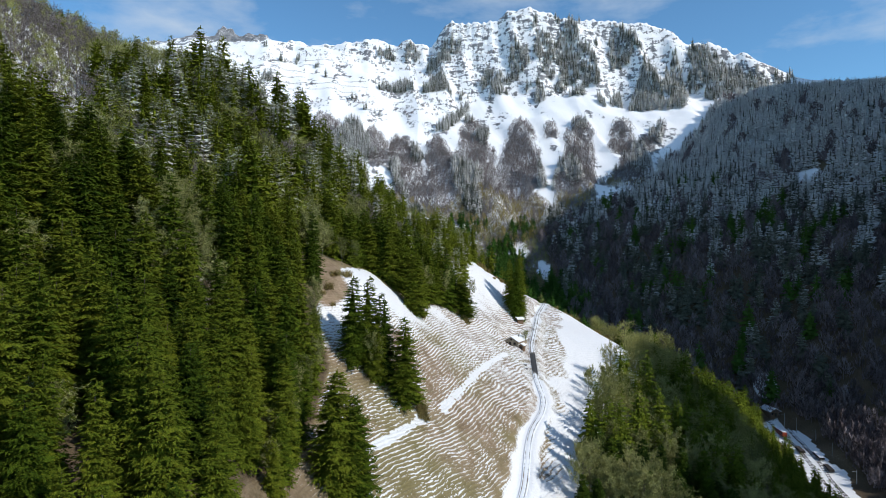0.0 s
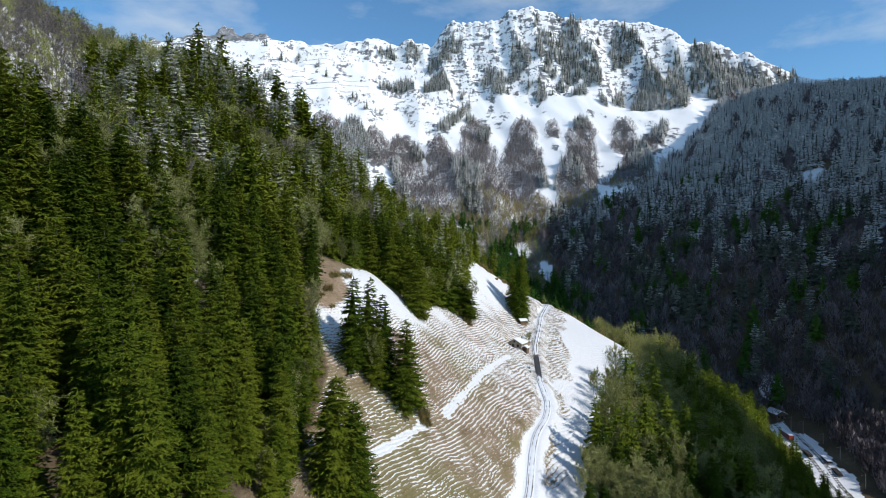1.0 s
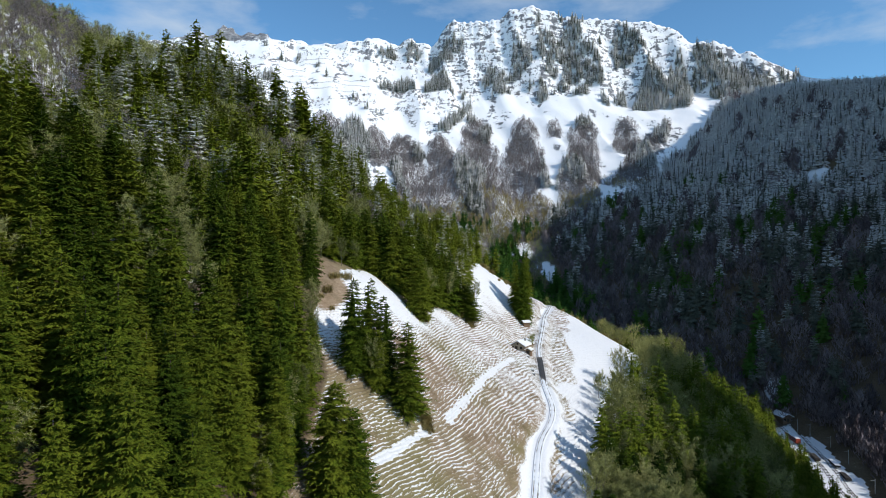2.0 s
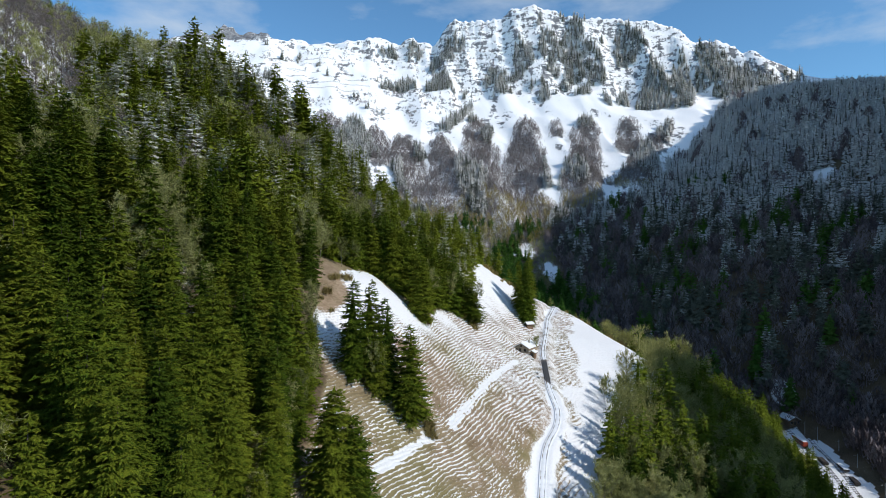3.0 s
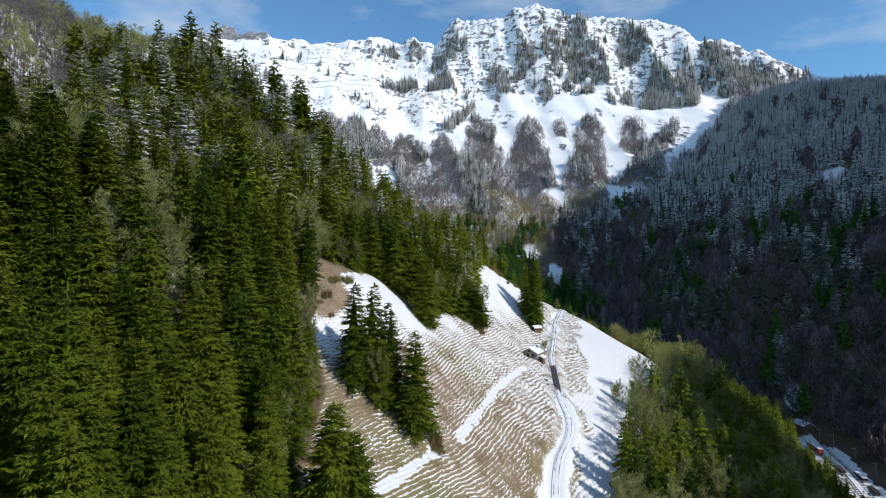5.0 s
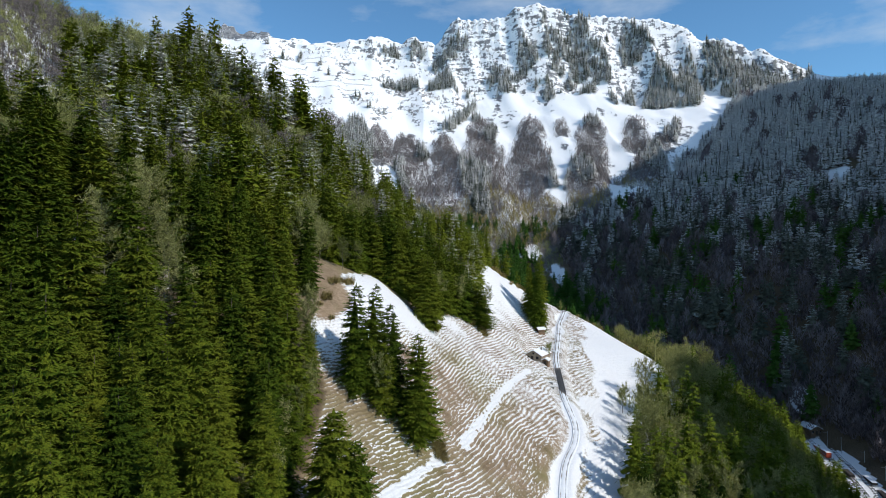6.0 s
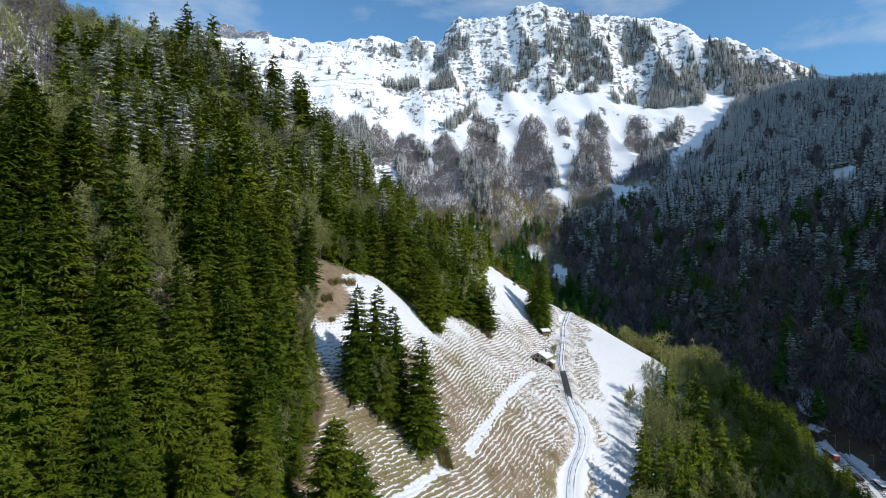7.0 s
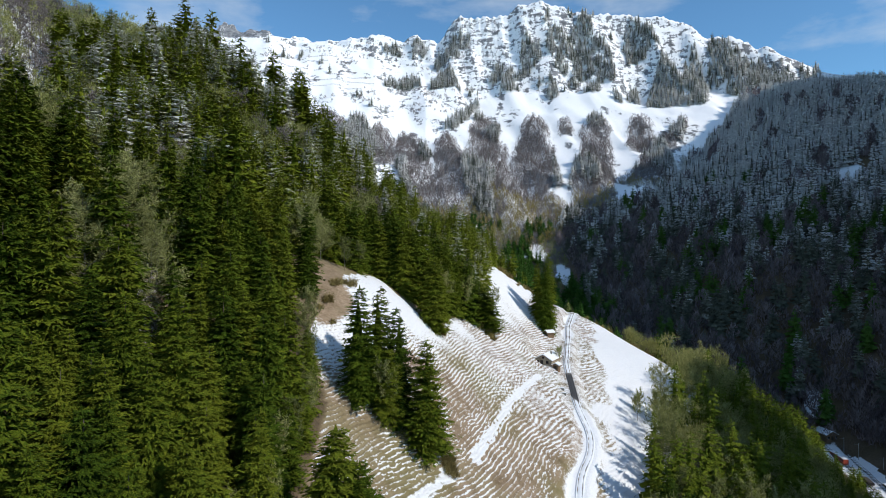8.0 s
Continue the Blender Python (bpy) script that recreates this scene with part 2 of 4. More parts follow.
# ---- terrain: break lines of the ground, x, y, z ----
ROAD = [(4, 110, 68), (14, 140, 75), (23.5, 170, 81.7), (27.5, 191, 86.6), (30.5, 202, 88.8), (35.5, 212, 91), (38, 222, 93.4), (37.7, 240, 97.9), (41.2, 276, 105), (48, 306, 110.5), (52.5, 328, 113.6), (62, 362, 116.5)]
TRACK = [(-32, 122, 106), (-18, 143.5, 101.3), (-5, 165.5, 102.7), (0, 174.5, 102.4), (6.8, 196, 103.8), (13, 219, 104.6), (20, 237, 105), (27, 254, 104.8)]
MEADOW_TOP = [(-30, 168, 123), (-31, 197, 141), (-26, 222, 140), (0, 275, 133), (15, 321, 138.5), (18, 350, 142.5)]
FLANK = [(-40, 95, 115), (-50, 65, 117), (-75, 130, 144), (-78, 172, 157), (-105, 185, 175), (-70, 240, 155), (-131, 283, 214), (-168, 285, 230), (-139, 223, 186), (-150, 195, 189), (-110, 100, 158)]
SPUR = [(-2, 312, 147), (-30, 318, 163), (-60, 322, 186), (-90, 328, 211), (-120, 328, 230), (-150, 328, 244), (-172, 326, 248), (-192, 325, 255), (-230, 320, 276), (-330, 310, 340)]
BACK = [(58, 420, 100), (0, 440, 122), (-80, 440, 160), (-200, 440, 215), (-330, 450, 280)]
EDGE = [(45, 168, 72), (58, 211, 80), (64, 254, 88), (80, 285, 94), (91, 291, 95.3), (96, 314, 97.5), (86, 338, 103.5), (75, 360, 110.5)]
FRONT = [(85, 185, 63), (98, 208, 66), (130, 268, 63), (131, 293, 68), (105, 292, 86), (112, 320, 84), (108, 365, 82), (160, 320, 45), (150, 250, 42)]
STREAM = [(190, 230, 18), (198, 290, 29), (202, 318, 33), (209, 350, 37), (212, 372, 41), (192, 405, 58), (152, 450, 82), (122, 500, 102), (98, 556, 124), (80, 609, 148)]
SHADY = [(300, 300, 70), (260, 383, 92), (248, 487, 147), (186, 467, 106), (329, 538, 203), (231, 614, 202), (145, 492, 98), (420, 560, 262), (365, 773, 328), (426, 711, 330), (535, 690, 333), (470, 700, 331), (560, 480, 290)]
NEAR = [(0, 40, 60), (0, -40, 45), (-60, 0, 105), (-140, -60, 150), (60, 60, 40), (110, 120, 38), (180, 60, 5), (320, 100, 30), (-260, 100, 240), (-260, 200, 246)]
BENCH = [(38.5, 305.5, 112.0), (31, 291, 112.6)]
# crest of the far massif: x, y, z
CREST = [(-900, 1115, 520), (-640, 1120, 524), (-540, 1135, 530), (-500, 1142, 538), (-478, 1142, 548), (-470, 1142, 566), (-455, 1140, 552), (-438, 1140, 556), (-425, 1140, 576), (-405, 1138, 577),
         (-385, 1138, 560), (-365, 1137, 557), (-350, 1136, 566), (-336, 1134, 561), (-322, 1133, 541), (-285, 1130, 545), (-195, 1120, 537), (-138, 1112, 548), (-88, 1105, 532), (-58, 1100, 540), (-25, 1095, 524), (16, 1085, 568),
         (79, 1068, 557), (108, 1060, 572), (157, 1050, 579), (205, 1040, 559), (295, 1020, 543), (331, 1010, 536), (382, 990, 518), (400, 970, 486), (428, 945, 485), (467, 935, 459), (520, 920, 424), (580, 905, 400), (760, 900, 420), (1200, 900, 450)]


def hashed(i, j, seed):
    n = (i * 374761393 + j * 668265263 + seed * 974634777) & 0xFFFFFFFF
    n = ((n ^ (n >> 13)) * 1274126177) & 0xFFFFFFFF
    return ((n ^ (n >> 16)) & 0xFFFF) / 32767.5 - 1.0


def vnoise(x, y, size, seed=0):
    """Smooth value noise, -1 to 1, over plan coordinates."""
    x, y = np.asarray(x, float) / size, np.asarray(y, float) / size
    i, j = np.floor(x).astype(np.int64), np.floor(y).astype(np.int64)
    u, v = x - i, y - j
    u, v = u * u * u * (u * (6 * u - 15) + 10), v * v * v * (v * (6 * v - 15) + 10)
    a, b, c, d = hashed(i, j, seed), hashed(i + 1, j, seed), hashed(i, j + 1, seed), hashed(i + 1, j + 1, seed)
    return (a * (1 - u) + b * u) * (1 - v) + (c * (1 - u) + d * u) * v


def fractal(x, y, size, seed=0, octaves=4):
    return sum(vnoise(x, y, size / 2 ** k, seed + 7 * k) / 2 ** k for k in range(octaves))


def smooth(a, b, v):
    t = np.clip((np.asarray(v, float) - a) / (b - a), 0, 1)
    return t * t * (3 - 2 * t)


def surface(lines, soft):
    """A smooth sheet through break lines: multiquadrics and a plane."""
    k = np.array([p for line in lines for p in line], float)
    n = len(k)
    r = np.sqrt((k[:, None, 0] - k[None, :, 0]) ** 2 + (k[:, None, 1] - k[None, :, 1]) ** 2 + soft ** 2)
    side = np.column_stack([np.ones(n), k[:, 0] / 100, k[:, 1] / 100])
    full = np.block([[r - 0.02 * np.eye(n) * soft * 4, side], [side.T, np.zeros((3, 3))]])
    w = np.linalg.solve(full, np.concatenate([k[:, 2], np.zeros(3)]))

    def height(x, y):
        z = w[n] + w[n + 1] * x / 100 + w[n + 2] * y / 100
        for (a, b, _), c in zip(k, w):
            z = z + c * np.sqrt((x - a) ** 2 + (y - b) ** 2 + soft ** 2)
        return z
    return height


near_sheet = surface([ROAD, TRACK, BENCH, MEADOW_TOP, FLANK, SPUR, BACK, EDGE, FRONT, STREAM, SHADY, NEAR], 12.0)
RX, RY, RZ = (np.array(c, float) for c in zip(*ROAD))
SHADE_KNOLL = 213.0
SHADE_RISE = 1.45     # how steeply the added, unseen summit climbs
CX, CY, CZ = (np.array(c, float) for c in zip(*CREST))


def massif(x, y):
    """The far snow massif: an even apron, cliffs under the crest, a steep back."""
    yc, zc = np.interp(x, CX, CY), np.interp(x, CX, CZ) + 4.5 * fractal(x, 0 * x, 17, 51, 3) + 4 * smooth(-330, -345, x) * fractal(x, 0 * x, 22, 61, 3)
    apron = 342 + 0.72 * (y - 893) + 0.0004 * np.clip(x - 20, -345, 330) ** 2
    top = 342 + 0.72 * (yc - 893) + 0.0004 * np.clip(x - 20, -345, 330) ** 2
    steep = 40 + 60 * smooth(-60, 40, x)
    t = np.clip((y - (yc - steep)) / steep, 0, 1)
    rib = 1.5 * (0.5 - np.abs(vnoise(x + 0.15 * y, y * 0.25, 62, 3))) + 0.8 * fractal(x + 0.3 * y, y * 0.6, 34, 5, 2)
    gully = fractal(x + 0.25 * y, y * 0.16, 70, 11, 3)
    face = apron + (zc - top) * t ** 1.25
    face = face + (5 + 15 * smooth(-80, 40, x) * smooth(150, 60, yc - y) + 4 * t) * rib * (1 - t ** 6) * smooth(0, 30, yc - y + 15) + 5.5 * gully * (1 - t)
    face = face + 2.4 * np.sin((face + 0.32 * x + 14 * vnoise(x, y, 70, 13)) * 0.33) * smooth(0.05, 0.3, t) * smooth(1.0, 0.85, t)
    return np.where(y > yc, zc - 1.1 * (y - yc) + 6 * rib * smooth(0, 40, y - yc), face)


def ground_height(x, y):
    x, y = np.broadcast_arrays(np.asarray(x, float), np.asarray(y, float))
    lo = near_sheet(x, y)
    # the valley's shady side climbs on to an added, unseen summit that shades it
    across = x - 0.78 * y - 45
    lo = lo + SHADE_RISE * np.clip(across, 0, 245) * smooth(395, 435, 0.47 * x + 0.88 * y)
    # added, unseen steep knoll on the far bank, shading the wood below the road
    lo = lo + SHADE_KNOLL * smooth(205, 252, x) * smooth(335, 293, x) * smooth(-60, 0, y) * smooth(240, 200, y)
    lo = lo + 1.6 * fractal(x, y, 38, 21, 3) * smooth(95, 150, np.abs(x - 30) + 0.3 * np.abs(y - 250))
    hi = massif(x, y)
    lo = lo - 1.2 * np.clip(y - 640, 0, 400) * smooth(300, 180, x - 0.5 * (y - 640))
    z = np.where(y > 430, np.maximum(lo, hi) + np.log1p(np.exp(-np.abs(lo - hi) / 12.0)) * 12.0 * smooth(430, 520, y), lo)
    # the bench of the road and the chalet's terrace
    side = np.abs(x - np.interp(y, RY, RX))
    z = z + (np.interp(y, RY, RZ) - z) * smooth(5.0, 1.9, side) * smooth(108, 118, y) * smooth(372, 362, y)
    spot = np.hypot((x - 34.0 - 0.25 * (y - 278)) / 0.62, y - 278)
    return z + (105.3 - z) * smooth(13.5, 10.0, spot) * smooth(1.8, 4.0, side)


# ---- mesh helpers ----
def mesh_of(name, verts, faces, material, smooth_faces=False, attributes=()):
    """A mesh from arrays of places and of triangles or quads."""
    verts, faces = np.asarray(verts, np.float32), np.asarray(faces, np.int32)
    k = faces.shape[1]
    me = bpy.data.meshes.new(name)
    me.vertices.add(len(verts))
    me.vertices.foreach_set("co", verts.ravel())
    me.loops.add(faces.size)
    me.loops.foreach_set("vertex_index", faces.ravel())
    me.polygons.add(len(faces))
    me.polygons.foreach_set("loop_start", np.arange(0, faces.size, k, dtype=np.int32))
    me.polygons.foreach_set("loop_total", np.full(len(faces), k, np.int32))
    me.polygons.foreach_set("use_smooth", np.full(len(faces), smooth_faces))
    for key, values in attributes:
        me.attributes.new(key, "FLOAT", "POINT").data.foreach_set("value", np.asarray(values, np.float32))
    me.materials.append(material)
    me.update()
    me.validate()
    return me


def part(name, data, parent, label="", kind=""):
    """Links a mesh as one part of a thing."""
    if isinstance(data, tuple):
        bm, material = data
        me = bpy.data.meshes.new(name)
        bm.to_mesh(me)
        bm.free()
        me.materials.append(material)
        data = me
    ob = new(name, data)
    ob.parent = parent
    return tagged(ob, label, kind=kind)


def inside(x, y, corners):
    """Whether plan points lie in a polygon."""
    hit = np.zeros(np.shape(x), bool)
    for (x0, y0), (x1, y1) in zip(corners, corners[1:] + corners[:1]):
        if y0 != y1:
            hit ^= ((y0 > y) != (y1 > y)) & (x < (x1 - x0) * (y - y0) / (y1 - y0) + x0)
    return hit


def away(x, y, line):
    """Plan distance from a polyline."""
    d = np.full(np.shape(x), 1e9)
    for (x0, y0), (x1, y1) in zip(line, line[1:]):
        a, b = x1 - x0, y1 - y0
        t = np.clip(((x - x0) * a + (y - y0) * b) / (a * a + b * b), 0, 1)
        d = np.minimum(d, np.hypot(x - x0 - t * a, y - y0 - t * b))
    return d


# ---- ground ----
MEADOW = [(-36, 90), (-34, 108), (-31, 129), (-30, 145), (-31, 160), (-37, 172), (-37, 183), (-34, 201), (-29, 228), (-22, 222), (-11, 219), (-5, 247), (4, 262), (9, 290), (14, 330), (18, 356),
          (34, 356), (60, 368), (77, 366), (91, 346), (101, 316), (98, 295), (87, 277), (62, 243), (46, 211), (39, 188), (30, 150), (10, 100), (-15, 80)]
YARD = [(178, 245), (196, 258), (206, 296), (210, 313), (215, 339), (217, 360), (212, 374), (203, 374), (195, 334), (186, 296)]


# upper edge of the wood below the road
WOOD_Y, WOOD_X = [90, 150, 188, 243, 318, 372], [24, 35, 43, 65, 104, 86]
# tongues of bare wood below the cliffs: top and foot in plan, half widths there
TONGUES = [(-60, 828, -36, 716, 22, 22), (-99, 835, -74, 759, 14, 18), (-173, 853, -130, 763, 26, 40), (-9, 837, -2, 705, 11, 25), (48, 889, 39, 723, 16, 36), (114, 869, 94, 723, 16, 32), (154, 857, 152, 822, 8, 9), (197, 845, 137, 634, 17, 28),
           (252, 836, 234, 768, 15, 16), (90, 728, 86, 640, 26, 40), (304, 811, 254, 767, 6, 12), (251, 755, 217, 695, 14, 32), (45, 721, 52, 645, 40, 45), (134, 668, 116, 606, 28, 45), (-40, 722, -15, 640, 34, 45), (5, 650, 30, 585, 60, 62)]


def strips(x, y, rows):
    """Whether plan points lie in strips that run down the slope, round at the top and uneven at the sides."""
    hit = np.zeros(np.shape(x), bool)
    for x0, y0, x1, y1, w0, w1 in rows:
        a, b = x1 - x0, y1 - y0
        v = ((x - x0) * a + (y - y0) * b) / (a * a + b * b)
        off = np.abs((x - x0) * b - (y - y0) * a) / math.hypot(a, b)
        reach = w0 / math.hypot(a, b)
        wide = (w0 + (w1 - w0) * np.clip(v, 0, 1)) * np.sqrt(np.clip((v + 0.6 * reach) / (1.6 * reach), 0, 1))
        hit |= (v < 1) & (off < wide * (1 + 0.22 * vnoise(x, y, 13, 6)))
    return hit


def bare_hollow(x, y):
    """The leafless hollow high on the sunny flank, where snow lies between the stems."""
    return smooth(222, 230, y) * smooth(318, 306, y) * smooth(-0.60, -0.65, (x + 3) / (y - 19) + 0.03 * vnoise(x, y, 20, 4))


def open_ground(x, y):
    return inside(x, y, MEADOW)


def ground_cover(x, y, z, steep):
    """Snow, terraces, bare soil and rock over the plan."""
    road = x - np.interp(y, RY, RX)
    lawn = open_ground(x, y) & (y < 380)
    fuzz = vnoise(x, y, 9, 5)
    high = smooth(117, 134, z + 5 * fuzz)
    snow = 0.30 + 0.20 * smooth(180, 240, y) + 0.36 * high
    snow = np.maximum(snow, (0.84 + 0.14 * vnoise(x, y, 13, 61)) * smooth(8, 17, road + 4 * fuzz + 9 * smooth(262, 235, y)))
    snow = np.maximum(snow, 0.85 * smooth(6.0 - 3.2 * smooth(222, 240, y), 2.0, np.abs(road) + 1.5 * fuzz) * (1 - 0.6 * smooth(228, 245, y) * smooth(320, 300, y)))
    way = [(a, b) for a, b, _ in TRACK]
    snow = np.maximum(snow, 1.2 * smooth(1.1, 0.45, np.minimum(away(x, y, way[1:3]), away(x, y, way[3:])) + 0.4 * vnoise(x, y, 4, 15)))
    snow = snow - 0.75 * smooth(134, 122, y + 4 * fuzz) * smooth(4, -6, road + 12)
    snow = np.where(lawn, snow, 0.24 + 0.2 * vnoise(x, y, 30, 8) + 0.34 * smooth(160, 200, z) * (x < 0) + 0.26 * bare_hollow(x, y) + (x > 100) * (0.18 * smooth(180, 300, z) - 0.12))
    terrace = np.where(lawn, (1 - 0.72 * high) * (0.55 + 0.45 * smooth(245, 180, y)) * smooth(7, 12, np.abs(road) + 4) * (1 - 0.6 * smooth(9, 16, road)), 0.0)
    snow = snow - 0.7 * smooth(7, 3.5, np.hypot((x + 36.5), (y - 187) / 1.8) + 1.5 * fuzz)
    # old snow under the first trees of the wood below the road
    verge = x - np.interp(y, WOOD_Y, WOOD_X)
    snow = np.where(~lawn & (verge > -12) & (y < 330) & (y > 100), np.maximum(snow, 0.85 * smooth(15, 3, verge + 4 * fuzz)), snow)
    snow = np.maximum(snow, 0.9 * smooth(1.2, 0.7, np.hypot((x - 214) / 8, (y - 395) / 9) + 0.4 * fuzz))
    snow = np.maximum(snow, 0.95 * smooth(14, 10, np.hypot(x - 342, y - 552) + 3 * fuzz))
    yard = inside(x + 2.5 * vnoise(x, y, 14, 17), y + 2.5 * vnoise(x, y, 14, 18), YARD)
    snow = np.where(yard, 0.9, snow)
    dell = np.minimum(np.hypot((x - 97) / 7, (y - 563) / 17), np.hypot((x - 76) / 12, (y - 606) / 12)) + 0.45 * fractal(x, y, 11, 83, 2)
    snow = np.where(y > 500, np.maximum(snow, 1.1 - 0.85 * smooth(0.6, 1.2, dell)), snow)
    far = smooth(600, 700, y + 0.35 * np.abs(x - 60) * (x < 60)) * (z > massif(x, y) - 9)
    snow = snow * (1 - far) + far * (0.95 + 0.15 * vnoise(x, y, 25, 2))
    snow = np.where(far * strips(x, y, TONGUES) > 0.5, 0.52 + 0.25 * vnoise(x, y, 22, 7), snow)
    cliff = far * smooth(0.72, 1.35, steep + 0.55 * fractal(x, y * 0.5, 18, 31, 3) + 1.2 * smooth(-310, -335, x) * smooth(1085, 1110, y))
    cliff = np.maximum(cliff, far * 0.26 * smooth(940, 1010, y) * smooth(60, -20, x) * smooth(-0.2, 0.5, fractal(x, y * 1.5, 60, 71, 2)))
    snow = snow - 0.52 * smooth(-325, -340, x) * smooth(1080, 1105, y)
    soil = np.where(lawn, 0.3 * smooth(132, 122, y), (0.85 + 0.15 * fuzz) * (1 - 0.8 * smooth(30, 18, np.hypot(x + 30, (y - 212) / 1.6))))
    return snow, terrace, np.clip(soil, 0, 1), np.clip(smooth(550, 680, y), 0, 1), cliff


def axis(*stretches):
    """Grid lines: (start, end, step) in turn."""
    return np.concatenate([np.arange(a, b, s) for a, b, s in stretches])


gx = axis((-1400, -540, 40), (-540, -44, 4), (-44, 104, 1.0), (104, 176, 2.5), (176, 222, 1.4), (222, 500, 4), (500, 1500.1, 40))
gy = axis((-400, 40, 20), (40, 112, 3), (112, 372, 1.0), (372, 830, 5), (830, 1160, 2.6), (1160, 1900.1, 40))
mx, my = np.meshgrid(gx, gy)
mz = ground_height(mx, my)
slope_y, slope_x = np.gradient(mz, gy, gx)
g_snow, g_terrace, g_soil, g_rock, g_cliff = ground_cover(mx, my, mz, np.hypot(slope_x, slope_y))
g_level = mz + 0.6 * fractal(mx, my, 17, 41, 2) + 0.2 * fractal(mx, my, 5, 43, 2)
fold = np.abs((g_level / 0.82) % 1.0 - 0.5) * 2
mz = mz + 0.22 * fold * g_terrace
nx, ny = len(gx), len(gy)
idx = np.arange(nx * ny).reshape(ny, nx)
quads = np.stack([idx[:-1, :-1], idx[:-1, 1:], idx[1:, 1:], idx[1:, :-1]], -1).reshape(-1, 4)
ground = new("ground", mesh_of("ground", np.stack([mx, my, mz], -1).reshape(-1, 3), quads, GROUND, True,
                               [("snow", g_snow.ravel()), ("level", g_level.ravel()), ("terrace", g_terrace.ravel()), ("soil", g_soil.ravel()), ("rock", g_rock.ravel()), ("cliff", g_cliff.ravel())]))
tagged(ground, "steep alpine ground with patchy melting snow and terraced pasture", "terrain", kind="structure")


# ---- trees ----
def fir_crown(h, r, whorls, arms, sprigs, seed, base=0.05, ragged=0.14, sides=6, heart=0.42, sprig=0.8, droop=0.62, bulge=0.66, plain=False):
    """Places and triangles of a conifer's crown: whorls of drooping boughs, each a folded plate fringed with short sprigs."""
    rng = np.random.default_rng(seed)
    V, F = [], []
    lean = rng.normal(0, 0.012, 2)
    lopsided, heavy = rng.uniform(0, 6.28), rng.uniform(0.04, 0.14)
    for w in range(whorls):
        t = 1 - (1 - min(max((w + rng.uniform(-0.25, 0.25)) / whorls, 0.0), 0.985)) ** 1.2
        z0 = h * (base + (0.985 - base) * t)
        reach = r * (1 - t) ** bulge * (0.78 + 0.22 * min(1, t * 5 + 0.2)) * rng.uniform(0.9, 1.1) + 0.3
        n = max(4, int(round(arms * (0.45 + 0.55 * (1 - t)))))
        turn = rng.uniform(0, 6.28)
        for k in range(n):
            az = turn + 6.283 * k / n + rng.normal(0, 0.16)
            size = max(0.3, reach * (1 + ragged * rng.normal()) * (1 + heavy * math.cos(az - lopsided)))
            out, side = np.array((math.cos(az), math.sin(az), 0.0)), np.array((-math.sin(az), math.cos(az), 0.0))
            root = np.array((lean[0] * z0, lean[1] * z0, z0 + rng.normal(0, 0.012) * h))
            rise = 0.60 * t - 0.38 + rng.normal(0, 0.10)
            wide = min(1.05 * size * math.sin(3.14 / n), 0.45 * size) * rng.uniform(0.85, 1.15)

            def at(q, u):
                q, u = np.asarray(q, float), np.asarray(u, float)
                up = size * (rise * q - 0.26 * q * q + 0.16 * q ** 4) - droop * wide * np.abs(u)
                return root + q[..., None] * size * out + u[..., None] * wide * side + up[..., None] * np.array((0, 0, 1.0))
            i = len(V)
            if plain:
                V.extend(at([0.05, 0.6, 1.0, 0.6] + rng.normal(0, 0.06, 4), [0, -0.95, 0, 0.95]))
                F += [(i, i + 1, i + 2), (i, i + 2, i + 3)]
                continue
            V.extend(at([0.05, 0.5, 0.82, 0.45, 0.45, 0.7, 0.7] + rng.normal(0, 0.05, 7), [0, 0, 0, -0.75, 0.75, -0.45, 0.45] + rng.normal(0, 0.1, 7)))
            F += [(i, i + 3, i + 1), (i, i + 1, i + 4), (i + 1, i + 3, i + 5), (i + 1, i + 6, i + 4), (i + 1, i + 5, i + 2), (i + 1, i + 2, i + 6)]
            m = max(2, int(round(sprigs * (0.35 + 0.65 * size / r))))
            q = 0.28 + 0.74 * (np.arange(m) + rng.uniform(0, 1, m)) / m
            u = rng.uniform(-1, 1, m) * np.sin(np.clip(0.5 + 2.3 * q, 0, 2.9))
            p = at(q, u)
            p[:, 2] += rng.uniform(-0.02, 0.14, m)
            length = sprig * rng.uniform(0.65, 1.35, m) * (0.55 + 0.45 * min(1, size / 2.5))
            splay = 1.1 * u + rng.normal(0, 0.35, m)
            way = np.cos(splay)[:, None] * out + np.sin(splay)[:, None] * side + (rng.normal(-0.28, 0.3, m))[:, None] * np.array((0, 0, 1.0))
            cross = np.stack([-way[:, 1], way[:, 0], rng.normal(0, 0.45, m)], 1)
            half_ = (0.24 * length)[:, None]
            i = len(V)
            V.extend(np.stack([p - cross * half_, p + cross * half_, p + way * length[:, None]], 1).reshape(-1, 3))
            F += [(i + 3 * j, i + 3 * j + 1, i + 3 * j + 2) for j in range(m)]
    top = np.array((lean[0] * h, lean[1] * h, h))
    i = len(V)
    V += [top + np.array((0, 0, 0.1))] + [top + np.array((0.3 * math.cos(2.1 * k), 0.3 * math.sin(2.1 * k), -1.1)) for k in range(3)]
    F += [(i, i + 1, i + 2), (i, i + 2, i + 3), (i, i + 3, i + 1)]
    # the dense middle round the stem
    start, rings = len(V), 4
    for q in range(rings + 1):
        t = q / rings
        for k in range(sides):
            az = 6.283 * (k + 0.5 * (q % 2)) / sides + rng.normal(0, 0.12)
            rad = r * heart * (1 - min(t, 1)) ** 0.85 * rng.uniform(0.6, 1.25) + 0.05
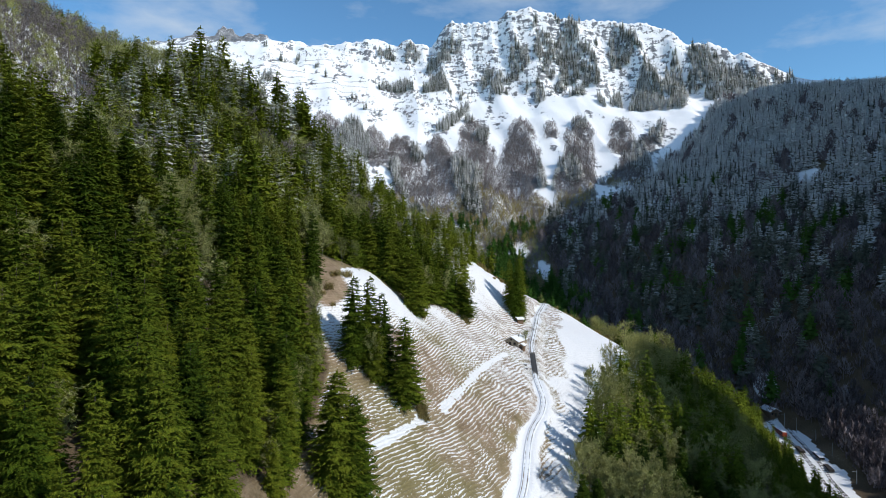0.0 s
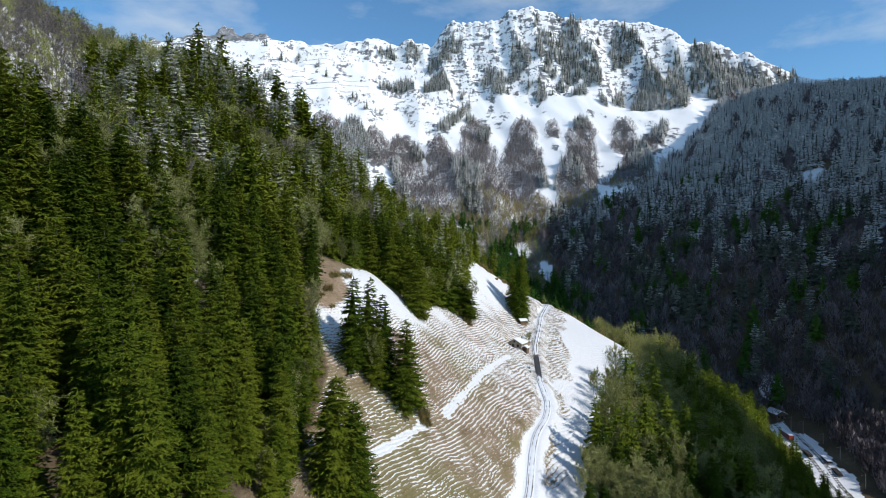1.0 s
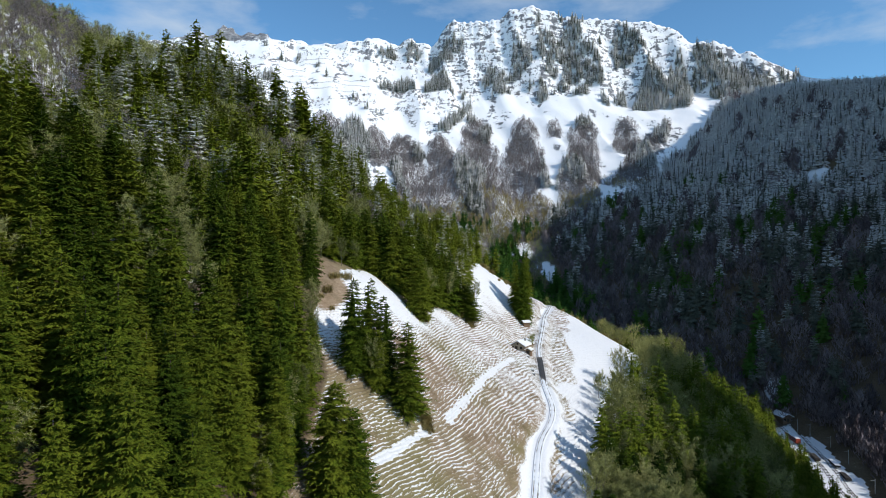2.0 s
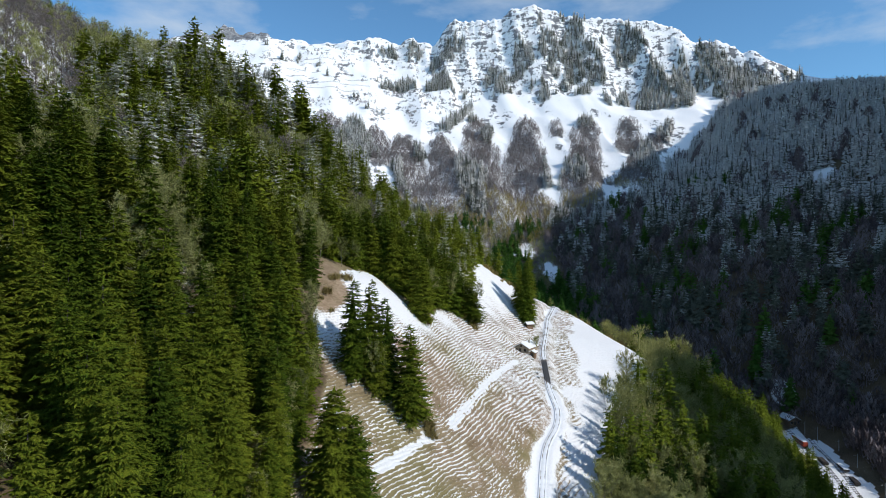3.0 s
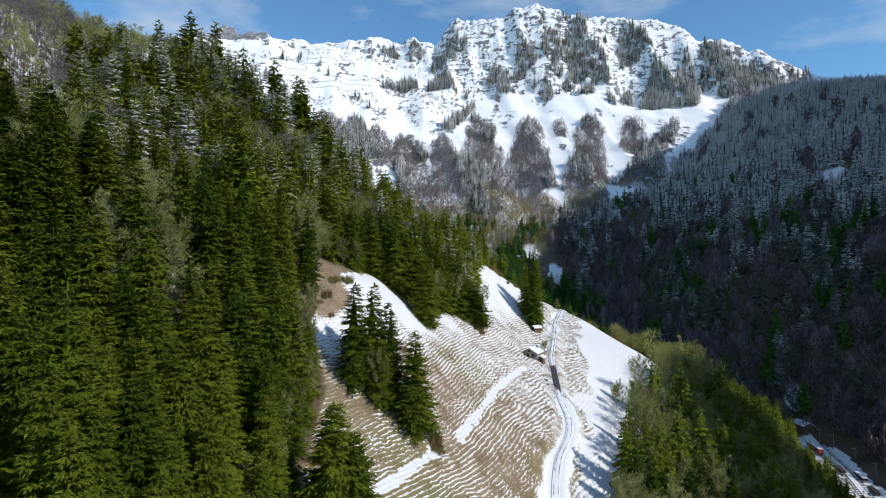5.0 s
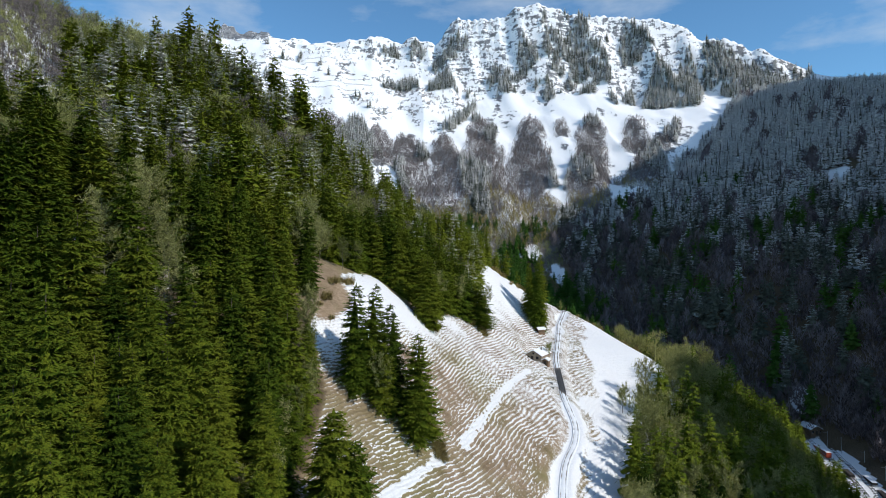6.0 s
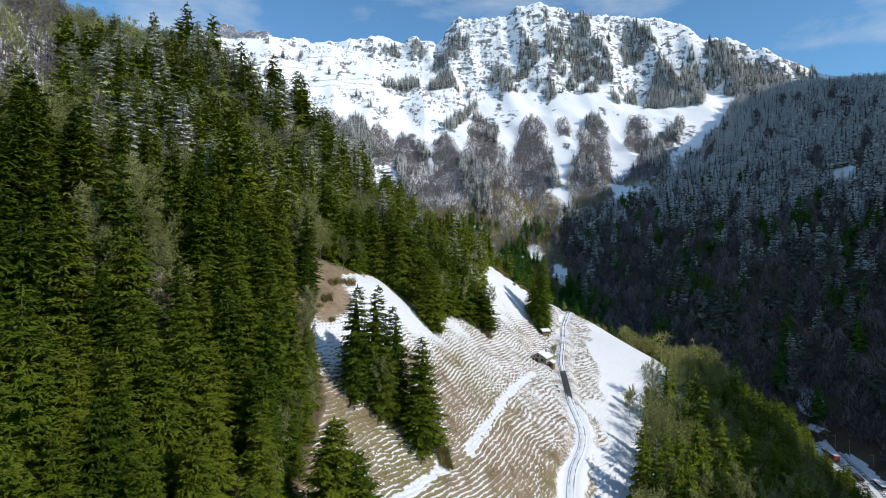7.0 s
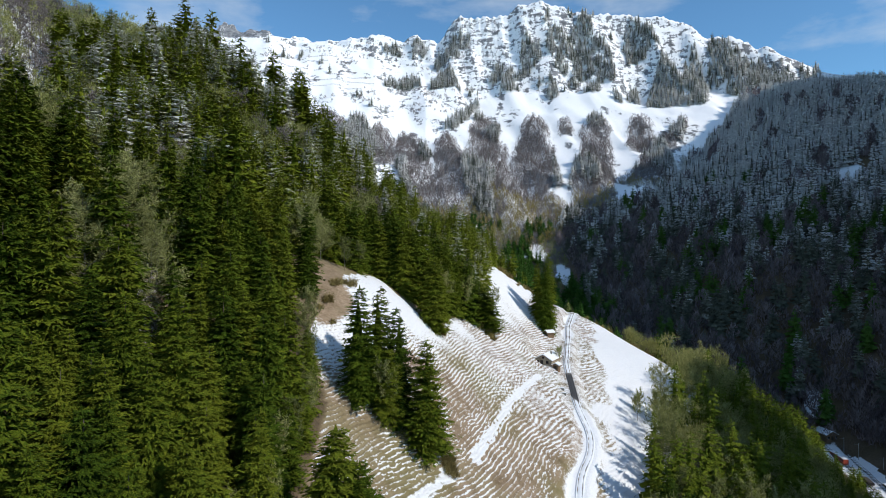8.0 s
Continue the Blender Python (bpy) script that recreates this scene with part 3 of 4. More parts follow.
            V.append(np.array((rad * math.cos(az), rad * math.sin(az), h * (base + (0.88 - base) * t))))
    for q in range(rings):
        for k in range(sides):
            a, b = start + q * sides + k, start + q * sides + (k + 1) % sides
            F += [(a, b, b + sides), (a, b + sides, a + sides)]
    return np.array(V), np.array(F)


def tube(points, radii, sides=5):
    """A tapered limb along points."""
    V, F = [], []
    for i, (p, rad) in enumerate(zip(points, radii)):
        d = np.asarray(points[min(i + 1, len(points) - 1)]) - np.asarray(points[max(i - 1, 0)])
        d = d / (np.linalg.norm(d) + 1e-9)
        u = np.cross(d, (0.31, 0.9, 0.2))
        u /= np.linalg.norm(u) + 1e-9
        v = np.cross(d, u)
        for k in range(sides):
            a = 6.283 * k / sides
            V.append(np.asarray(p) + rad * (math.cos(a) * u + math.sin(a) * v))
    for i in range(len(points) - 1):
        for k in range(sides):
            a, b = i * sides + k, i * sides + (k + 1) % sides
            F += [(a, b, b + sides), (a, b + sides, a + sides)]
    return np.array(V), np.array(F)


def merge(pieces):
    V, F, n = [], [], 0
    for v, f in pieces:
        V.append(v)
        F.append(np.asarray(f) + n)
        n += len(v)
    return np.concatenate(V), np.concatenate(F)


def leafless(h, r, limbs, twigs, seed, twig_size=1.1):
    """A broadleaf tree in bud: limbs, and a haze of fine twigs round them."""
    rng = np.random.default_rng(seed)
    wood, haze = [], []
    bend = rng.normal(0, 0.04, 2)
    axis_pts = [np.array((bend[0] * q * h, bend[1] * q * h, h * q)) for q in (-0.03, 0.25, 0.5, 0.75, 0.93)]
    wood.append(tube(axis_pts, [0.022 * h * 0.6, 0.016 * h * 0.6, 0.012 * h * 0.55, 0.007 * h * 0.5, 0.02], 6))
    ends = []
    for k in range(limbs):
        q = 0.25 + 0.68 * (k + rng.uniform(0, 1)) / limbs
        az = 2.4 * k + rng.normal(0, 0.4)
        size = r * (1.05 - 0.55 * abs(q - 0.45) * 1.6) * rng.uniform(0.7, 1.15)
        a = np.array((bend[0] * q * h, bend[1] * q * h, h * q))
        out = np.array((math.cos(az), math.sin(az), 0))
        pts = [a, a + out * size * 0.45 + np.array((0, 0, size * 0.40)), a + out * size * 0.8 + np.array((0, 0, size * 0.85)), a + out * size + np.array((0, 0, size * 1.25))]
        wood.append(tube(pts, [0.006 * h * (1.2 - q), 0.004 * h * (1.2 - q), 0.03, 0.012], 4))
        ends.append(pts)
        for s in range(2):
            p = pts[1] * (1 - s / 3) + pts[2] * (s / 3)
            d = out * rng.uniform(0.2, 0.7) + rng.normal(0, 0.5, 3) + np.array((0, 0, 0.7))
            tip = p + d * size * 0.45
            wood.append(tube([p, (p + tip) / 2 + rng.normal(0, 0.1, 3), tip], [0.045, 0.03, 0.01], 3))
            ends.append([p, p, (p + tip) / 2, tip])
    n = 0
    V, F = [], []
    for k in range(twigs):
        pts = ends[rng.integers(len(ends))]
        q = rng.uniform(0.1, 1.0)
        i = min(int(q * 3), 2)
        p = pts[i] + (pts[i + 1] - pts[i]) * (q * 3 - i) + rng.normal(0, 0.4, 3)
        d = rng.normal(0, 0.7, 3) + np.array((0, 0, 0.6))
        d *= twig_size * rng.uniform(0.6, 1.3) / np.linalg.norm(d)
        s = np.cross(d, rng.normal(0, 1, 3))
        s *= twig_size * 0.10 / (np.linalg.norm(s) + 1e-6)
        V += [p - s, p + s, p + d]
        F.append((n, n + 1, n + 2))
        n += 3
    return merge(wood), (np.array(V), np.array(F))


def few_limbs(h, r, twigs, seed, thick=0.26, long=1.9):
    """A far leafless tree: a stem and a rounded haze of upright twigs."""
    rng = np.random.default_rng(seed)
    V, F = tube([(0, 0, -1), (0, 0, h * 0.8)], [0.25, 0.05], 3)
    V, F = list(V), list(F)
    for k in range(twigs):
        q, az = rng.uniform(0.15, 0.95), rng.uniform(0, 6.283)
        rad = r * math.sqrt(rng.uniform(0.02, 1)) * math.sin(math.pi * min(1, q * 0.75 + 0.25))
        p = np.array((rad * math.cos(az), rad * math.sin(az), h * q))
        d = np.array((0.35 * math.cos(az), 0.35 * math.sin(az), 1.0)) + rng.normal(0, 0.3, 3)
        s = np.array((-math.sin(az + 1.0), math.cos(az + 1.0), 0)) * thick
        n = len(V)
        V += [p - s - 0.5 * d, p + s - 0.5 * d, p + d * long]
        F.append((n, n + 1, n + 2))
    return np.array(V), np.array(F)


def twig_dome(h, r, twigs, seed):
    """A far broadleaf tree in bud: a stem and a soft dome of short twigs in billows."""
    rng = np.random.default_rng(seed)
    V, F = tube([(0, 0, -1), (0, 0, h * 0.75)], [0.2, 0.05], 3)
    V, F = list(V), list(F)
    lobes = [(rng.uniform(0, 6.28), rng.uniform(0.2, 0.7), rng.uniform(0.42, 0.82)) for _ in range(7)]
    for k in range(twigs):
        az, out, up = lobes[k % 7]
        c = np.array((r * out * math.cos(az), r * out * math.sin(az), h * up))
        d = rng.normal(0, 1, 3)
        d /= np.linalg.norm(d)
        d[2] = abs(d[2]) * 1.2 - 0.25
        p = c + d * r * 0.48 * rng.uniform(0.45, 1.0)
        way = d + np.array((0, 0, 0.6)) + rng.normal(0, 0.35, 3)
        s = np.cross(way, rng.normal(0, 1, 3))
        s *= 0.10 / (np.linalg.norm(s) + 1e-6)
        n = len(V)
        V += [p - s, p + s, p + way * 0.95]
        F.append((n, n + 1, n + 2))
    return np.array(V), np.array(F)


def tree_thing(name, crown, wood, crown_material, bark, label, category, tone=0.25):
    """A tree: an Empty at its foot with trunk and crown."""
    root = new(name)
    root.empty_display_size = 0.5
    part("trunk", mesh_of("trunk", *wood, bark, True), root)
    part("crown", mesh_of("crown", *crown, crown_material, False, [("tone", np.full(len(crown[0]), tone))]), root)
    return tagged(root, label, category)


def scatter(x0, x1, y0, y1, step, seed):
    """Uneven points over a stretch of the plan."""
    rng = np.random.default_rng(seed)
    gx_, gy_ = np.meshgrid(np.arange(x0, x1, step), np.arange(y0, y1, step))
    x = gx_.ravel() + rng.uniform(-0.46, 0.46, gx_.size) * step
    y = gy_.ravel() + rng.uniform(-0.46, 0.46, gx_.size) * step
    return x, y, rng


def woods(name, shapes, places, material, label, category, frost=0.0, tone=0.6):
    """Many far trees joined into one object. places: x, y, z, size, tone, shape number."""
    V, F, T, R, n = [], [], [], [], 0
    for k, (v, f) in enumerate(shapes):
        rows = places[places[:, 5] == k]
        if not len(rows):
            continue
        a = rows[:, 4] * 61.7
        c, s = np.cos(a)[:, None], np.sin(a)[:, None]
        size = rows[:, 3][:, None]
        px = rows[:, 0][:, None] + size * (v[None, :, 0] * c - v[None, :, 1] * s)
        py = rows[:, 1][:, None] + size * (v[None, :, 0] * s + v[None, :, 1] * c)
        pz = rows[:, 2][:, None] + size * v[None, :, 2]
        V.append(np.stack([px, py, pz], -1).reshape(-1, 3))
        F.append((f[None] + (np.arange(len(rows)) * len(v))[:, None, None] + n).reshape(-1, 3))
        T.append(np.repeat((rows[:, 4] * 7.31) % 1.0 * tone, len(v)))
        R.append(np.repeat(frost * smooth(80, 270, rows[:, 2]), len(v)))
        n += len(rows) * len(v)
    ob = new(name, mesh_of(name, np.concatenate(V), np.concatenate(F), material, False, [("tone", np.concatenate(T)), ("frost", np.concatenate(R))]))
    return tagged(ob, label, category, kind="stuff")


def forest_left(x, y):
    """Woods of the sunny flank and the spur."""
    return (~inside(x, y, [(a + 0.5 * (a < 0), b) for a, b in MEADOW])) & (y < np.interp(x, [-330, -120, -10, 20], [350, 352, 346, 430])) & (x < np.interp(y, [60, 110, 140, 150, 165, 172, 205, 225, 226, 233, 250, 330, 356, 420, 560], [-31.5, -32, -33, -34.5, -35.5, -40.5, -35, -30, -21, -9, 5, 14, 20, 60, 60])) & (x > -0.82 * y - 18)


FIR_LABEL = "tall dark green spruce on the steep forest slope"
firs = []
for k, (hh, rr) in enumerate(((24, 5.2), (22, 5.1), (26, 5.3), (19, 4.5), (25, 4.6))):
    crown = fir_crown(hh, rr * 0.86, 25, 13, 34, 100 + k, sprig=0.56)
    trunk = tube([(0, 0, -1.5), (0, 0, hh * 0.3), (0, 0, hh * 0.7), (0, 0, hh * 0.96)], [0.36, 0.29, 0.15, 0.03], 7)
    firs.append(tree_thing("spruce", crown, trunk, FIR, BARK, FIR_LABEL, "conifer tree"))
plain_firs = []
for k, (hh, rr) in enumerate(((23, 5.2), (21, 5.0), (25, 5.2), (18, 4.5))):
    crown = fir_crown(hh, rr * 0.86, 22, 12, 20, 150 + k, sprig=0.8)
    trunk = tube([(0, 0, -1.5), (0, 0, hh * 0.5), (0, 0, hh * 0.96)], [0.36, 0.22, 0.03], 6)
    plain_firs.append(tree_thing("spruce", crown, trunk, FIR, BARK, FIR_LABEL, "conifer tree"))
# needle tone lowered to put the shade of this wood into the colour
shade_toned_firs = []
for k, (hh, rr) in enumerate(((22, 5.2), (19, 4.8))):
    crown = fir_crown(hh, rr * 0.86, 22, 12, 20, 170 + k, sprig=0.8)
    trunk = tube([(0, 0, -1.5), (0, 0, hh * 0.5), (0, 0, hh * 0.96)], [0.36, 0.22, 0.03], 6)
    shade_toned_firs.append(tree_thing("spruce", crown, trunk, FIR, BARK, "spruce toned very dark for shade among budding trees below the road", "conifer tree", -0.3))
beeches = []
for k, (hh, rr) in enumerate(((15, 4.8), (12, 4.4), (17, 5.0))):
    wood, haze = leafless(hh, rr, 13, 2200, 300 + k, 0.85)
    beeches.append(tree_thing("broadleaf_tree", haze, wood, TWIG, PALE_BARK, "bare broadleaf tree with budding olive twigs", "broadleaf tree"))
pale_trees = []
for k, (hh, rr) in enumerate(((16, 5.0), (13, 4.6))):
    wood, haze = leafless(hh, rr, 13, 2200, 330 + k, 0.85)
    pale_trees.append(tree_thing("broadleaf_tree", haze, wood, BUD_TWIG, PALE_BARK, "broadleaf tree with pale yellow-green buds", "broadleaf tree"))
used = set()


def plant(kinds, k, x, y, size, turn, label="", group="", sink=0.3):
    """Stands one of the model trees, or a copy of it, on the ground."""
    model = kinds[k % len(kinds)]
    m = pose(x, y, float(ground_height(x, y)) - sink, 0, 0, turn)
    if model.name not in used:
        used.add(model.name)
        model.matrix_basis = m
        ob = model
    else:
        ob = copy_thing(model, m)
    ob.scale = (size[0], size[0], size[1])
    return tagged(ob, label, group=group)


# the tall grove along the upper edge of the pasture
for k, (x, y, a) in enumerate([(-23.5, 230.5, 1.1), (-19, 233, 1.22), (-14.5, 236.5, 1.18), (-11, 242, 1.2), (-6.8, 247.5, 1.12), (-3, 253, 1.05), (1.5, 258, 1.0), (-21, 240, 1.25), (-15, 245, 1.28), (-8, 254, 1.15), (-2, 261, 1.0), (5, 265, 0.9), (-27, 236, 1.1)]):
    plant(plain_firs, k, x, y, (a * 1.02, a), 47 * k, "tall dark spruce in the grove above the pasture", "woods of the flank")

# single trees on the pasture: x, y, kind, girth, height
for x, y, k, a, b in [(-23.4, 127.5, 0, 1.25, 1.05), (-19.6, 128.6, 3, 1.1, 1.2), (-25.4, 166, 0, 0.9, 1.02), (-21.5, 168.5, 2, 0.85, 0.98), (-16.8, 169, 1, 0.9, 1.1), (-10.6, 166, 4, 1.15, 0.95),
                      (-19, 166.5, 3, 0.9, 0.8), (-10.3, 219.6, 3, 1.1, 1.2), (9, 262.3, 3, 1.3, 0.85), (38.5, 309.5, 0, 0.85, 1.3), (41, 316, 2, 0.8, 1.3), (36.5, 317, 1, 0.8, 1.2)]:
    plant(firs, k, x, y, (a * 1.28, b), 40 * k + x * 7, "dark green spruce standing on the snowy pasture", "pasture spruces")
for x, y, k, a in [(-34.5, 119, 0, 0.6), (-33.6, 126, 1, 0.8), (-34, 134, 2, 0.7), (-33, 141, 0, 0.75), (-33.5, 149, 1, 0.9), (-34.5, 157, 2, 0.7), (-36, 165, 0, 0.8), (-38, 172, 1, 0.8),
                   (-33, 112, 1, 0.55), (-35, 205, 0, 0.6), (-33, 213, 1, 0.7), (104, 306, 0, 0.95), (108, 300, 2, 0.9), (110, 312, 1, 1.1), (102, 296, 1, 0.8), (-19.5, 165.5, 0, 0.8), (62.5, 254, 1, 0.75), (66, 262, 2, 0.5), (6, 262, 1, 0.6), (14, 288, 0, 0.6), (38.6, 277.5, 1, 0.5)]:
    plant(beeches, k, x, y, (a * 0.8, a), 77 * k + x, "leafless broadleaf tree standing on the snowy pasture", "pasture broadleaf trees")

for x, y, k, a in [(-31, 108, 0, 0.5), (-32, 115, 1, 0.62), (-31.6, 122, 2, 0.5), (-32.2, 130, 3, 0.66), (-32.8, 138, 0, 0.6), (-33, 146, 1, 0.55), (-33.6, 154, 2, 0.6), (-35, 161, 3, 0.62)]:
    plant(plain_firs, k, x, y, (a * 1.1, a), 33 * k + y, "young dark green spruce at the forest edge", "woods of the flank")
# tall bare trees along the lower edge of the pasture
for k, (x, y, a) in enumerate([(46, 172, 0.8), (49, 184, 0.7), (55, 197, 0.9), (59, 208, 0.8), (63, 218, 1.0), (66, 232, 0.9), (68, 245, 1.05), (71, 256, 0.9), (76, 268, 1.1), (90, 276, 1.0), (98, 286, 1.1), (103, 296, 1.25), (107, 303, 1.2), (105, 284, 1.3), (111, 297, 1.4), (113, 288, 1.4), (115, 306, 1.3), (119, 296, 1.5)]):
    plant(pale_trees if k > 6 else beeches, k, x, y, (a * 0.95, a), 51 * k, "leafless broadleaf tree at the lower edge of the pasture", "pasture broadleaf trees")

for x, y, k, a in [(105, 295, 0, 0.62), (113, 302, 1, 0.7), (97, 280, 2, 0.6), (118, 291, 3, 0.72), (126, 284, 0, 0.7), (90, 268, 1, 0.55), (110, 279, 2, 0.66), (121, 305, 3, 0.7)]:
    plant(shade_toned_firs, k, x, y, (a, a), 33 * k + y, "spruce toned dark for shade among budding trees below the road", "wood below the road")

# the sunny flank, nearest trees one by one
sx, sy, rng = scatter(-330, 62, 46, 232, 6.7, 5)
farther = scatter(-330, 62, 232, 430, 5.3, 6)
sx, sy = np.concatenate([sx, farther[0]]), np.concatenate([sy, farther[1]])
keep = forest_left(sx, sy)
sx, sy = sx[keep], sy[keep]
sz = ground_height(sx, sy)
leafy = fractal(sx, sy, 19, 77, 2) + 1.5 * bare_hollow(sx, sy) + 0.12 * smooth(190, 240, sz) - 0.6 * smooth(-60, -52, sx) * smooth(195, 180, sy) + 0.32 * smooth(175, 215, sy) * smooth(-25, -45, sx) + 0.3 * rng.normal(size=len(sx)) > 0.54 - 0.2 * smooth(120, 165, sz)
thin = (bare_hollow(sx, sy) > 0.5) & (rng.uniform(0, 1, len(sx)) < 0.03)
sx, sy, sz, leafy = sx[~thin], sy[~thin], sz[~thin], leafy[~thin]
close = (np.hypot(sx, sy) < np.partition(np.hypot(sx, sy), 230)[230]) | ((sy < 262) & (sx > -46))
for x, y, leaf in zip(sx[close], sy[close], leafy[close]):
    k = int(rng.integers(0, 15))
    size = rng.uniform(0.72, 1.1)
    if leaf:
        plant(beeches, k, x, y, (size, size * 0.9), k * 24, group="woods of the flank")
    else:
        plant(firs if math.hypot(x, y - 39) < 100 else plain_firs, k, x, y, (size * 1.04, size), k * 24, group="woods of the flank")
FAR_FIRS = [fir_crown(21 + 1.2 * (k % 3), 4.9 - 0.3 * (k % 4), 18, 9, 6, 500 + k, sides=5, sprig=1.0, bulge=0.6) for k in range(5)]
FAR_LEAFLESS = [twig_dome(16.5, 5.2, 290, 600 + k) for k in range(3)]
rest = ~close
pick = np.stack([sx, sy, sz - 0.5, np.where(leafy, rng.uniform(0.8, 1.25, len(sx)) * (1 - 0.2 * smooth(215, 275, sy) * smooth(-60, -15, sx)), (0.68 + 0.75 * rng.uniform(0, 1, len(sx)) ** 1.2) * (1 - 0.28 * smooth(268, 295, sy) * smooth(-135, -160, sx)) * (1 + 0.25 * smooth(296, 314, sy) * smooth(-55, -75, sx) * smooth(-140, -125, sx)) * (1 - 0.24 * smooth(215, 275, sy) * smooth(-60, -15, sx)) ), rng.uniform(0, 1, len(sx)), rng.integers(0, 5, len(sx))], 1)
woods("spruce_forest", FAR_FIRS, pick[rest & ~leafy], FIR, "dense dark green spruce forest on a steep slope", "forest", 0.26, 0.9)
pick[:, 5] = pick[:, 5] % 3
hollow = rest & leafy & ((bare_hollow(sx, sy) > 0.5) | (rng.uniform(0, 1, len(sx)) < 0.10))
HOLLOW_TREES = [merge(leafless(15 + k, 3.6, 8, 300, 620 + k, 1.2)) for k in range(3)]
mossy = rng.uniform(0, 1, len(sx)) < 0.3
woods("hollow_broadleaf_wood", HOLLOW_TREES, pick[hollow & ~mossy], GREY_TWIG, "grey bare stems with snow lying between them", "forest")
woods("hollow_olive_wood", HOLLOW_TREES, pick[hollow & mossy], TWIG, "olive budding stems with snow lying between them", "forest")
rest &= ~hollow
grey_wood = rest & leafy & (rng.uniform(0, 1, len(sx)) < 0.2 + 0.5 * bare_hollow(sx, sy))
woods("grey_broadleaf_wood", FAR_LEAFLESS, pick[grey_wood], GREY_TWIG, "grey bare broadleaf wood with snow between the stems", "forest")
woods("broadleaf_wood", FAR_LEAFLESS, pick[rest & leafy & ~grey_wood], TWIG, "olive budding broadleaf wood between the spruces", "forest")

# the wood below the road
sx, sy, rng = scatter(28, 215, 118, 372, 5.4, 9)
keep = ~inside(sx, sy, [(a - 2, b) for a, b in MEADOW]) & ~inside(sx, sy, [(a - 6, b) for a, b in YARD]) & (sx > np.interp(sy, WOOD_Y, WOOD_X)) & (sx < 0.78 * sy + 12) & (sx < np.interp(sy, [200, 290, 340, 372], [164, 182, 193, 199]))
sx, sy = sx[keep], sy[keep]
needle = fractal(sx, sy, 14, 55, 2) + 0.22 * rng.normal(size=len(sx)) + 0.7 * smooth(140, 165, sx) > 0.16 - 0.32 * smooth(235, 205, sy) + 1.0 * smooth(195, 215, sy) * smooth(16, 9, sx - np.interp(sy, WOOD_Y, WOOD_X))
for x, y, fir in zip(sx, sy, needle):
    k = int(rng.integers(0, 15))
    size = rng.uniform(0.7, 1.2)
    near_wood = y < 215 and x < 122
    if fir and near_wood and y < 190 and x < 88:
        plant(shade_toned_firs, k, x, y, (size * 0.9, size * 0.85), k * 24, "spruce toned dark for shade among budding trees below the road", "wood below the road")
    elif near_wood and not fir:
        plant(pale_trees if k % 5 < 1 else beeches, k, x, y, (size * 1.05, size), k * 24, "budding olive broadleaf tree below the road", "wood below the road")
far_wood = ~((sy < 215) & (sx < 122) & (~needle | ((sy < 190) & (sx < 88))))
pick = np.stack([sx, sy, ground_height(sx, sy) - 0.5, rng.uniform(0.7, 1.15, len(sx)) * (1 + 0.12 * smooth(130, 155, sx) * needle) * (1 - 0.4 * smooth(0.52, 0.57, sx / (sy - 10))), rng.uniform(0, 1, len(sx)), rng.integers(0, 5, len(sx))], 1)
VALLEY_SHAPES = [fir_crown(21 + 1.2 * (k % 3), 4.8 - 0.3 * (k % 4), 14, 8, 4, 540 + k, sides=5, sprig=1.2, bulge=0.6) for k in range(5)]
# tone range cut so the wood's shade is in the needle colour
woods("valley_spruces", VALLEY_SHAPES, pick[far_wood & needle], FIR, "spruces toned dark for shade on the slope above the valley floor", "forest", tone=0.05)
pick[:, 5] = pick[:, 5] % 3
pale = far_wood & ~needle & (rng.uniform(0, 1, len(sx)) < 0.4 + 0.4 * smooth(268, 284, sy))
woods("pale_broadleaf_wood", FAR_LEAFLESS, pick[pale], BUD_TWIG, "pale yellow-green budding trees above the valley floor", "forest")
woods("valley_broadleaf_wood", FAR_LEAFLESS, pick[far_wood & ~needle & ~pale], TWIG, "olive budding broadleaf wood above the valley floor", "forest")

# the shady side of the valley and the floor behind the spur
TINY_FIRS = [fir_crown(17, 5.0, 12, 8, 0, 700 + k, sides=4, ragged=0.2, bulge=0.68, plain=True) for k in range(4)]
CLIFF_FIRS = [fir_crown(17, 4.4, 8, 6, 0, 740 + k, sides=4, ragged=0.2, bulge=0.65, plain=True) for k in range(4)]
TINY_LEAFLESS = [few_limbs(11, 4.4, 70, 800 + k, 0.24, 1.1) for k in range(3)]
sx, sy, rng = scatter(70, 640, 245, 860, 6.6, 13)
valley_x = np.interp(sy, [230, 318, 350, 372, 405, 450, 500, 556, 609, 860], [206, 219, 223, 218, 150, 110, 100, 108, 100, 150])
keep = (sx > valley_x) & (sx < 0.80 * sy + 30)
sx, sy = sx[keep], sy[keep]
more = scatter(214, 242, 262, 382, 4.2, 14)
bank = more[0] > np.interp(more[1], [262, 318, 350, 382], [212, 219, 223, 217])
sx, sy = np.concatenate([sx, more[0][bank]]), np.concatenate([sy, more[1][bank]])
sz = ground_height(sx, sy)
keep = ((sz > massif(sx, sy) + 9) | (sx > np.interp(sy, [637, 710, 747, 767, 808, 835, 860], [198, 244, 288, 324, 380, 434, 482]) + 6 * vnoise(sx, sy, 16, 3))) & (np.hypot(sx - 342, sy - 552) > 13)
sx, sy, sz = sx[keep], sy[keep], sz[keep]
by_yard = ((sx < 236) & (sy < 380)) | ((sx < 262) & (sy < 345))
needle = fractal((sx - 0.65 * sy) * 3.2, sx + sy, 44, 91, 2) - 2 * by_yard + 0.9 * smooth(110, 210, sz) + 0.35 * rng.normal(size=len(sx)) > 0.28
